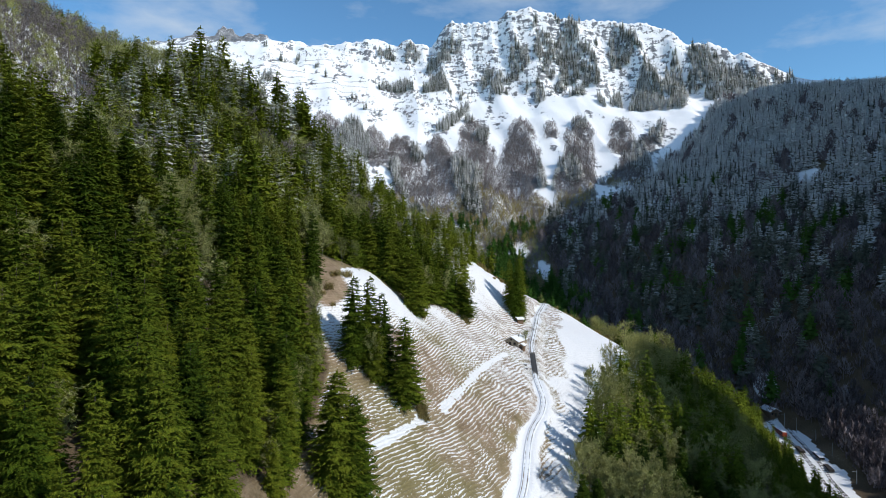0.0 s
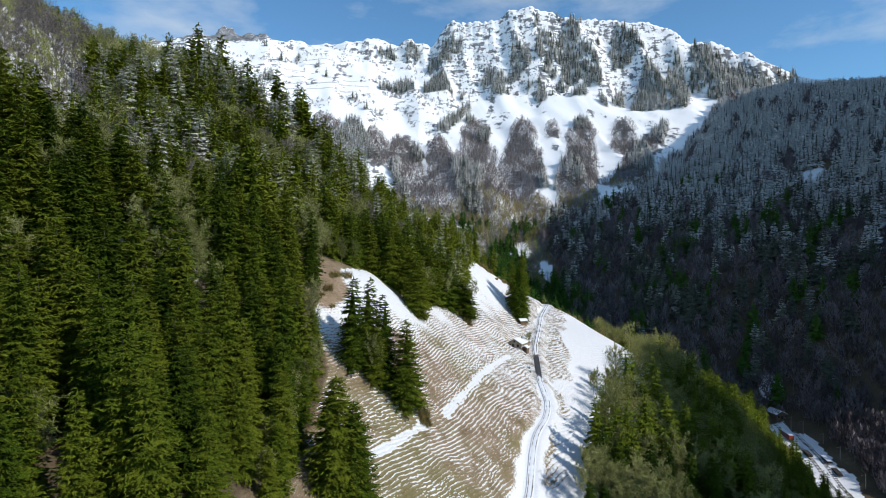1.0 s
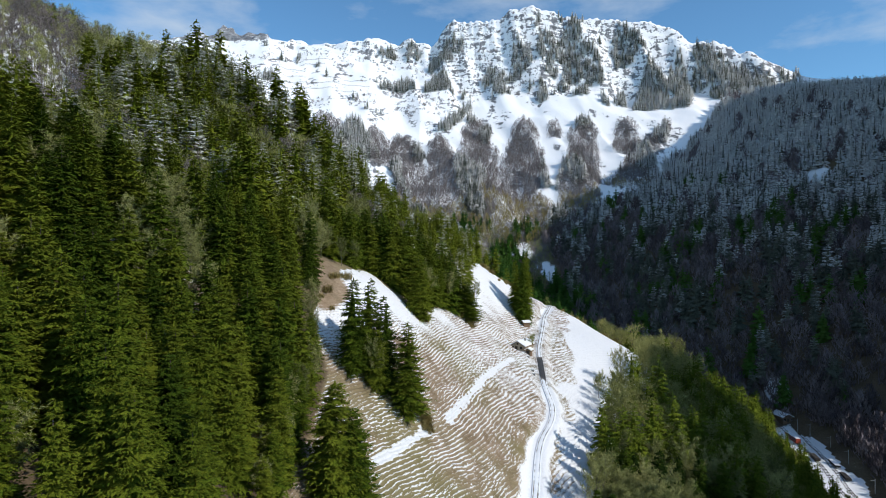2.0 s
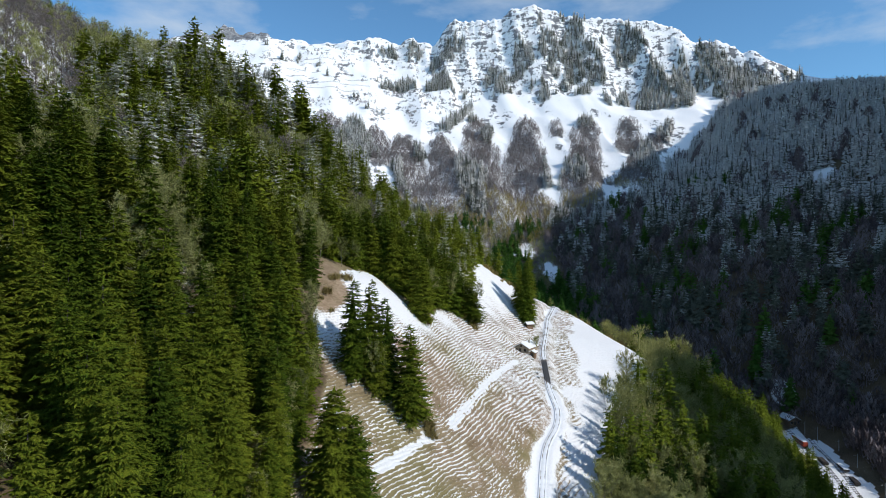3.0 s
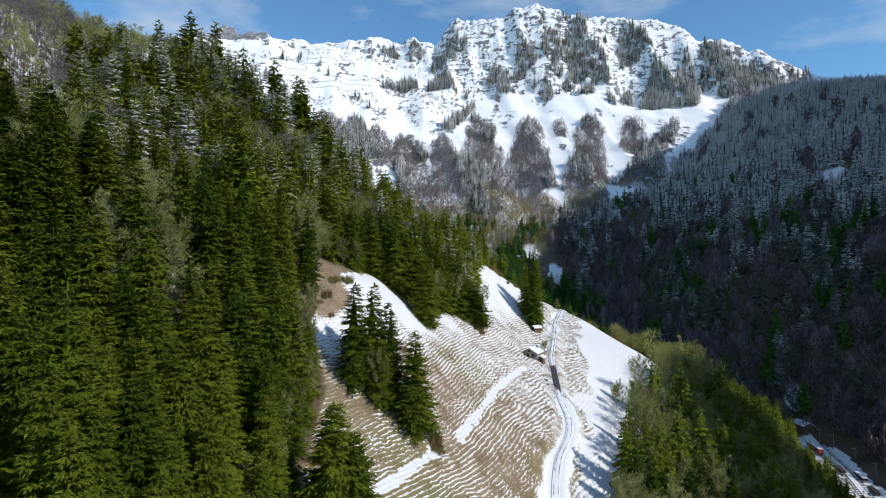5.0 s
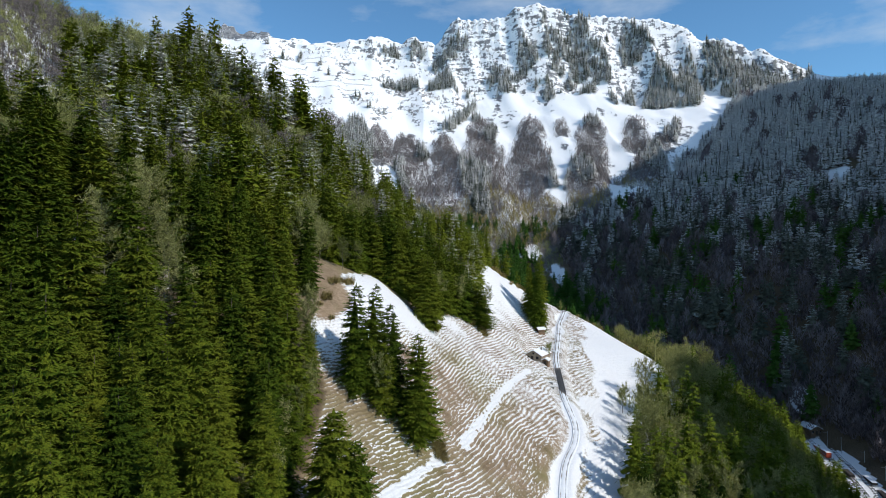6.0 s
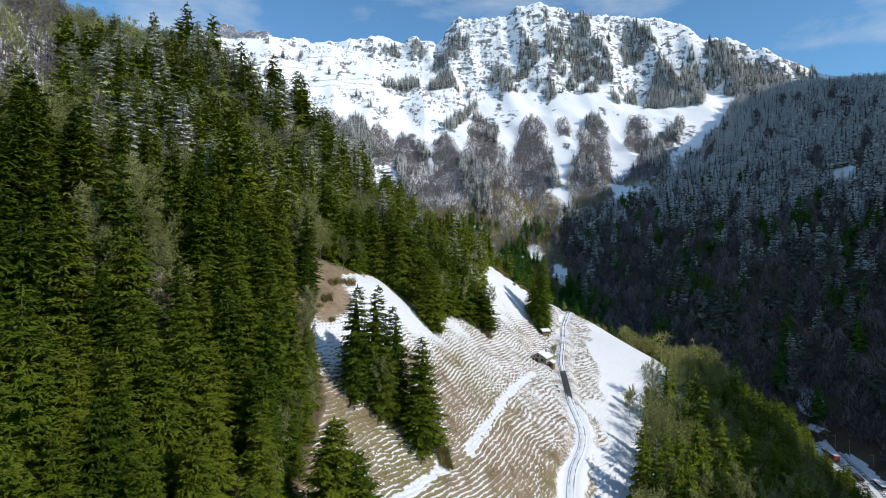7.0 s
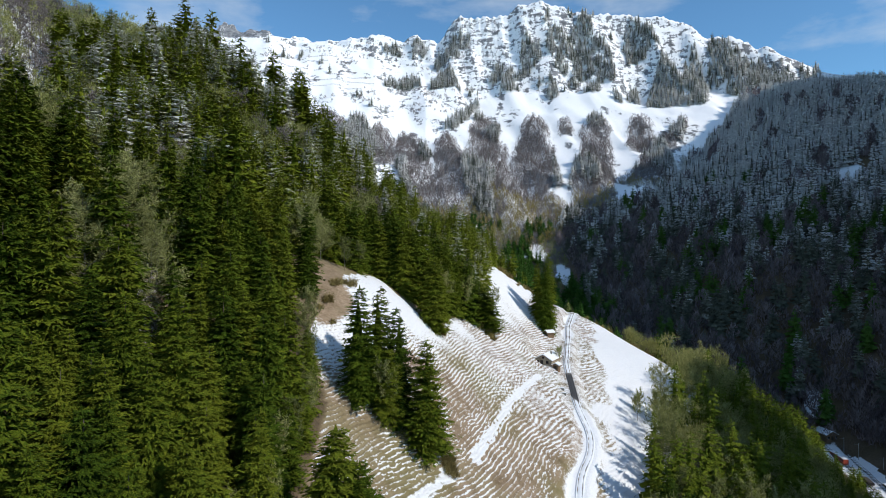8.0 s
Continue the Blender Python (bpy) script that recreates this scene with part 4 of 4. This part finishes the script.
pick = np.stack([sx, sy, sz - 0.5, rng.uniform(0.7, 1.25, len(sx)) * np.where(by_yard, 0.85, 1.0), rng.uniform(0, 1, len(sx)), rng.integers(0, 4, len(sx))], 1)
green = needle & (sz < 185 + 40 * vnoise(sx, sy, 30, 9)) & (rng.uniform(0, 1, len(sx)) < 0.7) & (fractal(sx, sy, 16, 93, 2) > 0.3)
woods("shady_spruce_forest", TINY_FIRS, pick[needle & ~green], FAR_FIR, "dark frost-dusted spruce forest on the shaded mountainside", "forest", 0.80)
woods("shady_green_spruces", TINY_FIRS, pick[green], GREEN_FIR, "green spruces among bare trees low on the shaded mountainside", "forest")
pick[:, 5] = pick[:, 5] % 3
SHADY_LEAFLESS = [few_limbs(12, 4.6, 90, 830 + k, 0.4) for k in range(3)]
woods("shady_broadleaf_wood", SHADY_LEAFLESS, pick[~needle], DARK_TWIG, "dark bare broadleaf wood on the shaded mountainside", "forest")

# valley head behind the spur
sx, sy, rng = scatter(-60, 120, 372, 640, 6.5, 17)
dell = np.minimum(np.hypot((sx - 97) / 6, (sy - 563) / 13), np.hypot((sx - 76) / 8, (sy - 606) / 8))
keep = (dell > 1) & (sx < np.interp(sy, [372, 450, 500, 556, 609, 640], [120, 150, 122, 104, 100, 100]))
sx, sy = sx[keep], sy[keep]
needle = fractal(sx, sy, 30, 19, 2) > -0.15
pick = np.stack([sx, sy, ground_height(sx, sy) - 0.5, rng.uniform(0.5, 0.95, len(sx)), rng.uniform(0, 1, len(sx)), rng.integers(0, 4, len(sx))], 1)
woods("glen_spruces", TINY_FIRS, pick[needle], GREEN_FIR, "green spruces in the glen behind the spur", "forest")
pick[:, 5] = pick[:, 5] % 3
woods("glen_broadleaf_wood", TINY_LEAFLESS, pick[~needle], TWIG, "bare broadleaf trees in the glen behind the spur", "forest")

# tongues of bare wood between the avalanche gullies
sx, sy, rng = scatter(-260, 330, 600, 905, 4.6, 23)
grow = strips(sx, sy, TONGUES)
sz_ = ground_height(sx, sy)
grow &= sz_ < massif(sx, sy) + 16
sx, sy, sz = sx[grow], sy[grow], sz_[grow]
needle = fractal(sx, sy * 0.6, 32, 29, 2) > 0.55
pick = np.stack([sx, sy, sz - 0.5, rng.uniform(0.65, 1.1, len(sx)), rng.uniform(0, 1, len(sx)), rng.integers(0, 4, len(sx))], 1)
woods("tongue_spruces", TINY_FIRS, pick[needle], FAR_FIR, "snow-dusted spruces between avalanche gullies", "forest", 0.6)
pick[:, 5] = pick[:, 5] % 3
tan = ~needle & (sy < 705 + 25 * vnoise(sx, sy, 40, 5)) & (rng.uniform(0, 1, len(sx)) < 0.6)
woods("tongue_broadleaf_wood", TINY_LEAFLESS, pick[~needle & ~tan], GREY_TWIG, "grey-brown bare wood between avalanche gullies", "forest")
woods("tan_broadleaf_wood", TINY_LEAFLESS, pick[tan], TAN_TWIG, "tan bare wood at the foot of the avalanche gullies", "forest")

# clumps of snowy spruce on the cliffs: top and foot in plan, half widths there
EAST_CLUMPS = [(324, 946, 301, 865, 12, 28), (372, 950, 337, 853, 13, 15), (406, 958, 392, 901, 11, 14), (418, 951, 402, 862, 10, 13), (432, 928, 445, 862, 12, 24), (459, 895, 480, 855, 14, 28), (173, 1012, 170, 984, 14, 20), (173, 982, 172, 966, 8, 10),
               (217, 1014, 205, 960, 22, 16), (240, 983, 239, 945, 12, 18), (296, 1010, 293, 967, 15, 16), (314, 988, 314, 968, 13, 13), (190, 960, 188, 950, 8, 10), (278, 939, 259, 890, 5, 9), (505, 885, 520, 850, 16, 26)]
WEST_CLUMPS = [(123, 1010, 127, 977, 10, 22), (72, 1002, 72, 978, 9, 10), (97, 990, 83, 953, 8, 12), (138, 963, 138, 955, 5, 8), (156, 956, 152, 923, 5, 10), (215, 936, 209, 920, 7, 12), (-13, 1003, -14, 975, 23, 27), (-72, 1006, -70, 979, 16, 20),
               (-96, 1004, -94, 984, 10, 13), (8, 1052, 18, 1036, 24, 25), (-17, 1068, -16, 1031, 9, 14), (-58, 1092, -57, 1076, 10, 15), (-105, 1097, -104, 1085, 14, 15), (-136, 858, -105, 767, 9, 23), (-287, 974, -281, 954, 8, 18), (38, 946, -3, 857, 5, 9)]
sx, sy, rng = scatter(-420, 560, 760, 1100, 4.6, 31)
grow = (sy > 880) & (fractal(sx, sy * 0.6, 20, 37, 3) > 1.05 - 0.15 * smooth(0, 120, sx) * smooth(930, 960, sy))
grow |= strips(sx, sy, EAST_CLUMPS) | strips(sx, sy, WEST_CLUMPS)
grow &= sy < np.interp(sx, CX, CY) - 4
sx, sy = sx[grow], sy[grow]
pick = np.stack([sx, sy, ground_height(sx, sy) - 0.8, rng.uniform(0.55, 1.05, len(sx)), rng.uniform(0, 1, len(sx)), rng.integers(0, 4, len(sx))], 1)
woods("cliff_spruces", CLIFF_FIRS, pick, FAR_FIR, "snow-laden spruces clinging to the cliffs", "forest", 0.62)

# low shrubs poking out of the snow
SHRUBS = [few_limbs(3.6, 2.2, 16, 900 + k) for k in range(3)]
sx, sy, rng = scatter(-400, 420, 780, 1100, 6.5, 41)
grow = (sy > 925 - 40 * vnoise(sx, sy, 50, 8)) & (fractal(sx, sy * 1.6, 42, 47, 3) + 0.3 * rng.normal(size=len(sx)) - 0.5 * smooth(40, 120, sx) > 0.42) & (sy < np.interp(sx, CX, CY) - 3)
sx, sy = sx[grow], sy[grow]
pick = np.stack([sx, sy, ground_height(sx, sy) - 0.3, rng.uniform(0.45, 1.3, len(sx)), rng.uniform(0, 1, len(sx)), rng.integers(0, 3, len(sx))], 1)
woods("snow_slope_shrubs", SHRUBS, pick, GREY_TWIG, "grey leafless shrubs poking out of the snow slope", "shrubs")


# ---- road ----
ry_ = np.arange(106, 366, 1.0)
rx_ = np.interp(ry_, RY, RX)
rx_ = np.convolve(np.pad(rx_, 4, "edge"), np.ones(9) / 9, "valid")
rz_ = np.interp(ry_, RY, RZ)
rz_ = np.convolve(np.pad(rz_, 4, "edge"), np.ones(9) / 9, "valid")
tangent = np.stack([np.gradient(rx_), np.gradient(ry_)], 1)
tangent /= np.linalg.norm(tangent, axis=1)[:, None]
across = np.linspace(-1, 1, 11)
half = 1.3
RV, RA, RT = [], [], []
for i in range(len(ry_)):
    for a in across:
        x, y = rx_[i] + tangent[i, 1] * a * half, ry_[i] - tangent[i, 0] * a * half
        edge = 0.16 if abs(a) < 0.99 else -0.6
        lift = edge + 0.06 * (abs(a) > 0.75) - 0.05 * (abs(abs(a) - 0.48) < 0.2)
        RV.append((x, y, rz_[i] + lift))
        RA.append(a)
        RT.append(float(smooth(242, 246, y + 2 * a) * smooth(269, 264, y) + 0.28 * smooth(267, 275, y)))
ids = np.arange(len(RV)).reshape(-1, len(across))
RF = np.stack([ids[:-1, :-1], ids[:-1, 1:], ids[1:, 1:], ids[1:, :-1]], -1).reshape(-1, 4)
road = new("road", mesh_of("road", RV, RF, ROAD_FACE, True, [("across", RA), ("thaw", RT)]))
tagged(road, "narrow mountain road of packed snow with a thawed asphalt stretch", "road", kind="structure")


# ---- small buildings ----
def box(bm, x0, x1, y0, y1, z0, z1, bevel=0.0):
    made = bmesh.ops.create_cube(bm, size=1.0, matrix=Matrix.Translation(((x0 + x1) / 2, (y0 + y1) / 2, (z0 + z1) / 2)) @ Matrix.Diagonal((x1 - x0, y1 - y0, z1 - z0, 1)))
    if bevel:
        edges = list({e for v in made["verts"] for e in v.link_edges})
        bmesh.ops.bevel(bm, geom=edges, offset=bevel, segments=2, affect="EDGES")


def prism(bm, outline, y0, y1):
    """A solid with an outline in x and z, drawn out along y."""
    a = [bm.verts.new((x, y0, z)) for x, z in outline]
    b = [bm.verts.new((x, y1, z)) for x, z in outline]
    n = len(outline)
    bm.faces.new(a)
    bm.faces.new(b[::-1])
    for i in range(n):
        bm.faces.new((a[i], b[i], b[(i + 1) % n], a[(i + 1) % n]))
    bmesh.ops.recalc_face_normals(bm, faces=bm.faces)


def made(fill, material):
    bm = bmesh.new()
    fill(bm)
    return bm, material


def gabled_house(name, width, length, eaves, rise, wall, roof, at, turn, label, category, openings=()):
    """A gabled house along its own y axis, the front gable at y = 0; snow on its roof."""
    root = new(name)
    w = width / 2
    out, t = 0.55, 0.16
    s = rise / w

    def walls(bm):
        prism(bm, [(-w, -1.2), (w, -1.2), (w, eaves), (0, eaves + rise), (-w, eaves)], 0, length)
    part("wall", made(walls, wall), root)
    for side in (-1, 1):
        def slab(bm, low, high, inset):
            e = w + out - inset
            prism(bm, [(0, eaves + rise + low), (side * e, eaves + rise - s * e + low), (side * e, eaves + rise - s * e + high), (0, eaves + rise + high)], -out + inset, length + out - inset)
        board = part("roof", made(lambda bm: slab(bm, 0.02, t, 0), roof), root)
        part("snow_layer", made(lambda bm: slab(bm, t + 0.004, t + 0.34, 0.10), SNOW_CAP), board, "settled snow on the roof")
    for kind, x, z0, dx, dz in openings:
        frame_ = part(kind, made(lambda bm: box(bm, x - dx / 2 - 0.08, x + dx / 2 + 0.08, -0.07, 0.03, z0 - 0.06, z0 + dz + 0.08, 0.015), TIMBER), root)
        part("pane" if kind == "window" else "door_leaf", made(lambda bm: box(bm, x - dx / 2, x + dx / 2, -0.10, -0.02, z0, z0 + dz), GLASS_DARK if kind == "window" else DARK_LOAD), frame_)
    root.matrix_basis = pose(*at, 0, 0, turn)
    return tagged(root, label, category)


chalet = gabled_house("chalet", 6.8, 10.5, 2.2, 1.9, PLASTER, TIMBER, (31.4, 272.0, 105.2), -30,
                      "small cream-walled mountain chalet with a snow-covered gable roof", "house",
                      [("door", -0.6, 0.0, 1.1, 2.0), ("window", -2.2, 0.9, 0.9, 1.0), ("window", 1.7, 0.9, 1.0, 1.0), ("window", 0, 2.75, 0.7, 0.7)])
part("chimney", made(lambda bm: (box(bm, 0.9, 1.5, 5.5, 6.1, 3.2, 4.8, 0.03), box(bm, 0.8, 1.6, 5.4, 6.2, 4.8, 4.92, 0.02)), STONE), chalet, "stone chimney")

hut = gabled_house("tool_hut", 2.6, 3.2, 1.5, 0.7, TIMBER, TIMBER, (38.0, 304.4, float(ground_height(38.6, 305.0)) - 0.1), -70, "tiny board hut under a thick snow roof beside the road", "shed", [("door", 0, 0, 0.8, 1.4)])
shed = gabled_house("wood_shed", 2.2, 2.4, 1.6, 0.6, TIMBER, TIMBER, (35.2, 266.3, float(ground_height(35.2, 267)) - 0.2), -30, "small dark wood shed below the chalet", "shed", [("door", 0, 0, 1.0, 1.3)])


def dry_wall(x0, y0, x1, y1, height, thick, label, seed):
    """A rubble wall of single stones between two plan points, with snow on its top."""
    root = new("stone_wall")
    rng = np.random.default_rng(seed)
    length = math.hypot(x1 - x0, y1 - y0)
    z0 = min(float(ground_height(x0, y0)), float(ground_height(x1, y1))) - 0.4
    rows = max(2, int(height / 0.45))
    for r in range(rows):
        u = 0.0
        while u < length:
            wide = rng.uniform(0.55, 1.1)
            bm = bmesh.new()
            box(bm, u, min(u + wide, length) - 0.04, -thick / 2 + rng.uniform(-0.05, 0.05), thick / 2, r * height / rows, (r + 1) * height / rows - 0.03, 0.06)
            part("stone", (bm, STONE), root)
            u += wide
    part("snow_layer", made(lambda bm: box(bm, 0, length, -thick / 2 - 0.05, thick / 2 + 0.05, height - 0.02, height + 0.22, 0.09), SNOW_CAP), root, "strip of settled snow")
    root.matrix_basis = pose(x0, y0, z0, 0, 0, math.degrees(math.atan2(y1 - y0, x1 - x0)))
    return tagged(root, label, "wall")


dry_wall(26.5, 276.5, 26.8, 266.5, 1.5, 0.7, "rubble retaining wall beside the chalet terrace", 1)
dry_wall(26.8, 266.0, 35.5, 263.2, 1.3, 0.7, "rubble retaining wall holding up the chalet terrace", 2)
dry_wall(31.8, 248.0, 35.4, 247.0, 1.4, 0.8, "low snow-capped stone wall beside the asphalt", 3)
dry_wall(31.6, 252.0, 35.6, 251.0, 1.4, 0.8, "low snow-capped stone wall beside the asphalt", 4)

# ---- shrubs of the pasture edge ----
SHRUB_MODELS = []
for k in range(3):
    v, f = few_limbs(2.2, 2.0, 300, 950 + k, 0.07)
    f = f[6:]
    root = new("shrub", mesh_of("shrub", v, f, TAN_TWIG, False, [("tone", np.full(len(v), 0.25))]))
    SHRUB_MODELS.append(tagged(root, "dry tan shrub at the edge of the pasture", "shrub", "pasture shrubs"))
first = [True] * 3
rng = np.random.default_rng(77)
for x, y, spread, count in [(-8.8, 176, 1.6, 4), (-8.2, 172.5, 1.6, 4), (-7.4, 169.5, 1.6, 4), (-6.4, 167, 1.6, 4), (-5.6, 165, 1.4, 3), (-36, 182, 4, 3), (-33, 196, 3, 3), (12, 290, 4, 6), (25, 345, 6, 8), (31, 281, 3, 5), (8, 258, 4, 6), (-8, 224, 4, 5), (76, 362, 9, 12), (92, 340, 8, 10), (40, 352, 7, 9)]:
    for _ in range(count):
        k = int(rng.integers(0, 3))
        px, py = x + rng.normal(0, spread * 0.5), y + rng.normal(0, spread * 0.5)
        m = pose(px, py, float(ground_height(px, py)) - 0.15, 0, 0, float(rng.uniform(0, 360)))
        s = float(rng.uniform(0.4, 0.85))
        ob = SHRUB_MODELS[k] if first[k] else copy_thing(SHRUB_MODELS[k], m)
        first[k] = False
        ob.matrix_basis = m
        ob.scale = (s, s, s * 0.85)

# ---- railway yard on the valley floor ----
RAIL_LINE = [(182, 250), (190, 285), (198, 318), (205, 345), (208, 366), (203, 392)]


def along(line, offset, step):
    """Points on the ground beside a plan polyline."""
    a = np.array(line, float)
    d = np.concatenate([[0], np.cumsum(np.hypot(*np.diff(a, axis=0).T))])
    u = np.arange(0, d[-1], step)
    x, y = np.interp(u, d, a[:, 0]), np.interp(u, d, a[:, 1])
    tx, ty = np.gradient(x), np.gradient(y)
    n = np.hypot(tx, ty)
    return x + ty / n * offset, y - tx / n * offset


def railway_track(offset, label):
    root = new("railway_track")
    for side in (-0.72, 0.72):
        x, y = along(RAIL_LINE, offset + side, 3.0)
        pts = list(zip(x, y, ground_height(x, y) + 0.26))
        part("rail", mesh_of("rail", *tube(pts, [0.09] * len(pts), 4), STEEL), root)
    pieces = []
    x, y = along(RAIL_LINE, offset, 1.6)
    for px, py, pz in zip(x, y, ground_height(x, y)):
        pieces.append(tube([(px - 1.2, py + 0.25, pz + 0.08), (px + 1.2, py - 0.25, pz + 0.08)], [0.16, 0.16], 4))
    part("sleepers", mesh_of("sleepers", *merge(pieces), SLEEPER), root, "half-buried dark sleepers", "stuff")
    return tagged(root, label, "railway track", "yard tracks")


railway_track(0.0, "railway track half buried in snow on the valley floor")
railway_track(5.0, "railway siding half buried in snow on the valley floor")


def wagon(x, y, turn, length, body, cap, label, windows=0):
    """A railway vehicle on four wheels."""
    root = new("railcar" if windows else "flat_wagon")
    h = 2.6 if windows else 0.9
    shell = part("body", made(lambda bm: box(bm, -1.35, 1.35, 0, length, 0.75, 0.75 + h, 0.12), body), root)
    part("roof", made(lambda bm: box(bm, -1.3, 1.3, 0.1, length - 0.1, 0.75 + h + 0.004, 0.75 + h + 0.35, 0.14), cap), root, "snow-covered roof" if windows else "snow on the load")
    for k in range(windows):
        for side in (-1, 1):
            part("window", made(lambda bm: box(bm, side * 1.36 - 0.02, side * 1.36 + 0.02, 0.8 + k * 1.6, 1.9 + k * 1.6, 1.9, 2.8), GLASS_DARK), shell)
    for wy in (1.2, length - 1.2):
        for side in (-0.72, 0.72):
            part("wheel", mesh_of("wheel", *tube([(side - 0.07, wy, 0.42), (side + 0.07, wy, 0.42)], [0.42, 0.42], 12), STEEL), root)
    root.matrix_basis = pose(x, y, float(ground_height(x, y)) + 0.25, 0, 0, turn)
    return tagged(root, label, "railway vehicle")


wagon(206.0, 356.0, -6, 14.0, RED_PAINT, SNOW_CAP, "red railcar waiting at the snowy valley station", 7)
wagon(201.0, 330.0, -14, 9.0, DARK_LOAD, DARK_LOAD, "dark timber wagon standing in the snow")
wagon(206.5, 322.0, -14, 10.0, DARK_LOAD, SNOW_CAP, "dark loaded wagon partly under snow")
wagon(204.0, 310.0, -14, 9.0, DARK_LOAD, DARK_LOAD, "dark timber wagon standing in the snow")
gabled_house("station_building", 7.0, 11.0, 3.0, 1.8, TIMBER, TIMBER, (211.0, 375.0, float(ground_height(211, 378)) - 1.0), 8, "dark timber station building with a snowy roof", "house",
             [("door", 0, 0, 1.4, 2.2), ("window", -2.2, 1.0, 1.2, 1.2), ("window", 2.2, 1.0, 1.2, 1.2)])
for x, y, tall in [(211.5, 366, 9), (214, 358, 9), (217, 344, 6), (214, 325, 7), (210, 300, 7)]:
    post = new("line_pole")
    part("post", mesh_of("post", *tube([(0, 0, -0.5), (0, 0, tall)], [0.17, 0.11], 8), ZINC, True), post)
    part("arm", mesh_of("arm", *tube([(0, 0, tall - 0.6), (-2.6, 0, tall - 0.4)], [0.07, 0.05], 6), ZINC, True), post)
    part("cap", mesh_of("cap", *tube([(0, 0, tall), (0, 0, tall + 0.15)], [0.2, 0.04], 8), ZINC, True), post)
    post.matrix_basis = pose(x, y, float(ground_height(x, y)), 0, 0, 10)
    tagged(post, "grey steel line pole beside the tracks", "pole", "line poles")

# ---- snow fences on the high slope ----
for x0, y0, x1, y1 in [(-335, 1000, -150, 1020), (-330, 985, -130, 1000), (-300, 962, -120, 978), (-280, 945, -140, 955), (-345, 1020, -180, 1045), (-320, 1040, -160, 1065)]:
    n = int(math.hypot(x1 - x0, y1 - y0) / 3.2)
    pieces = []
    rng = np.random.default_rng(int(y0))
    for k in range(n):
        u = k / n
        if vnoise(k * 1.0, y0, 4, 3) < -0.25:
            continue
        x, y = x0 + (x1 - x0) * u, y0 + (y1 - y0) * u + 3 * float(vnoise(k * 3.0, y0, 20, 9))
        z = float(ground_height(x, y))
        pieces.append(tube([(x, y, z - 0.3), (x, y + 0.5, z + 2.1)], [0.13, 0.10], 4))
        for q in (0.7, 1.2, 1.7):
            pieces.append(tube([(x, y + 0.15 * q, z + q), (x + 2.5, y + 0.15 * q, z + q + float(rng.normal(0, 0.1)))], [0.10, 0.10], 3))
    fence = new("snow_fence")
    part("rail_panels", mesh_of("rail_panels", *merge(pieces), STEEL), fence, kind="stuff")
    tagged(fence, "row of dark avalanche barriers along the snow slope", "avalanche fence", "avalanche fences")
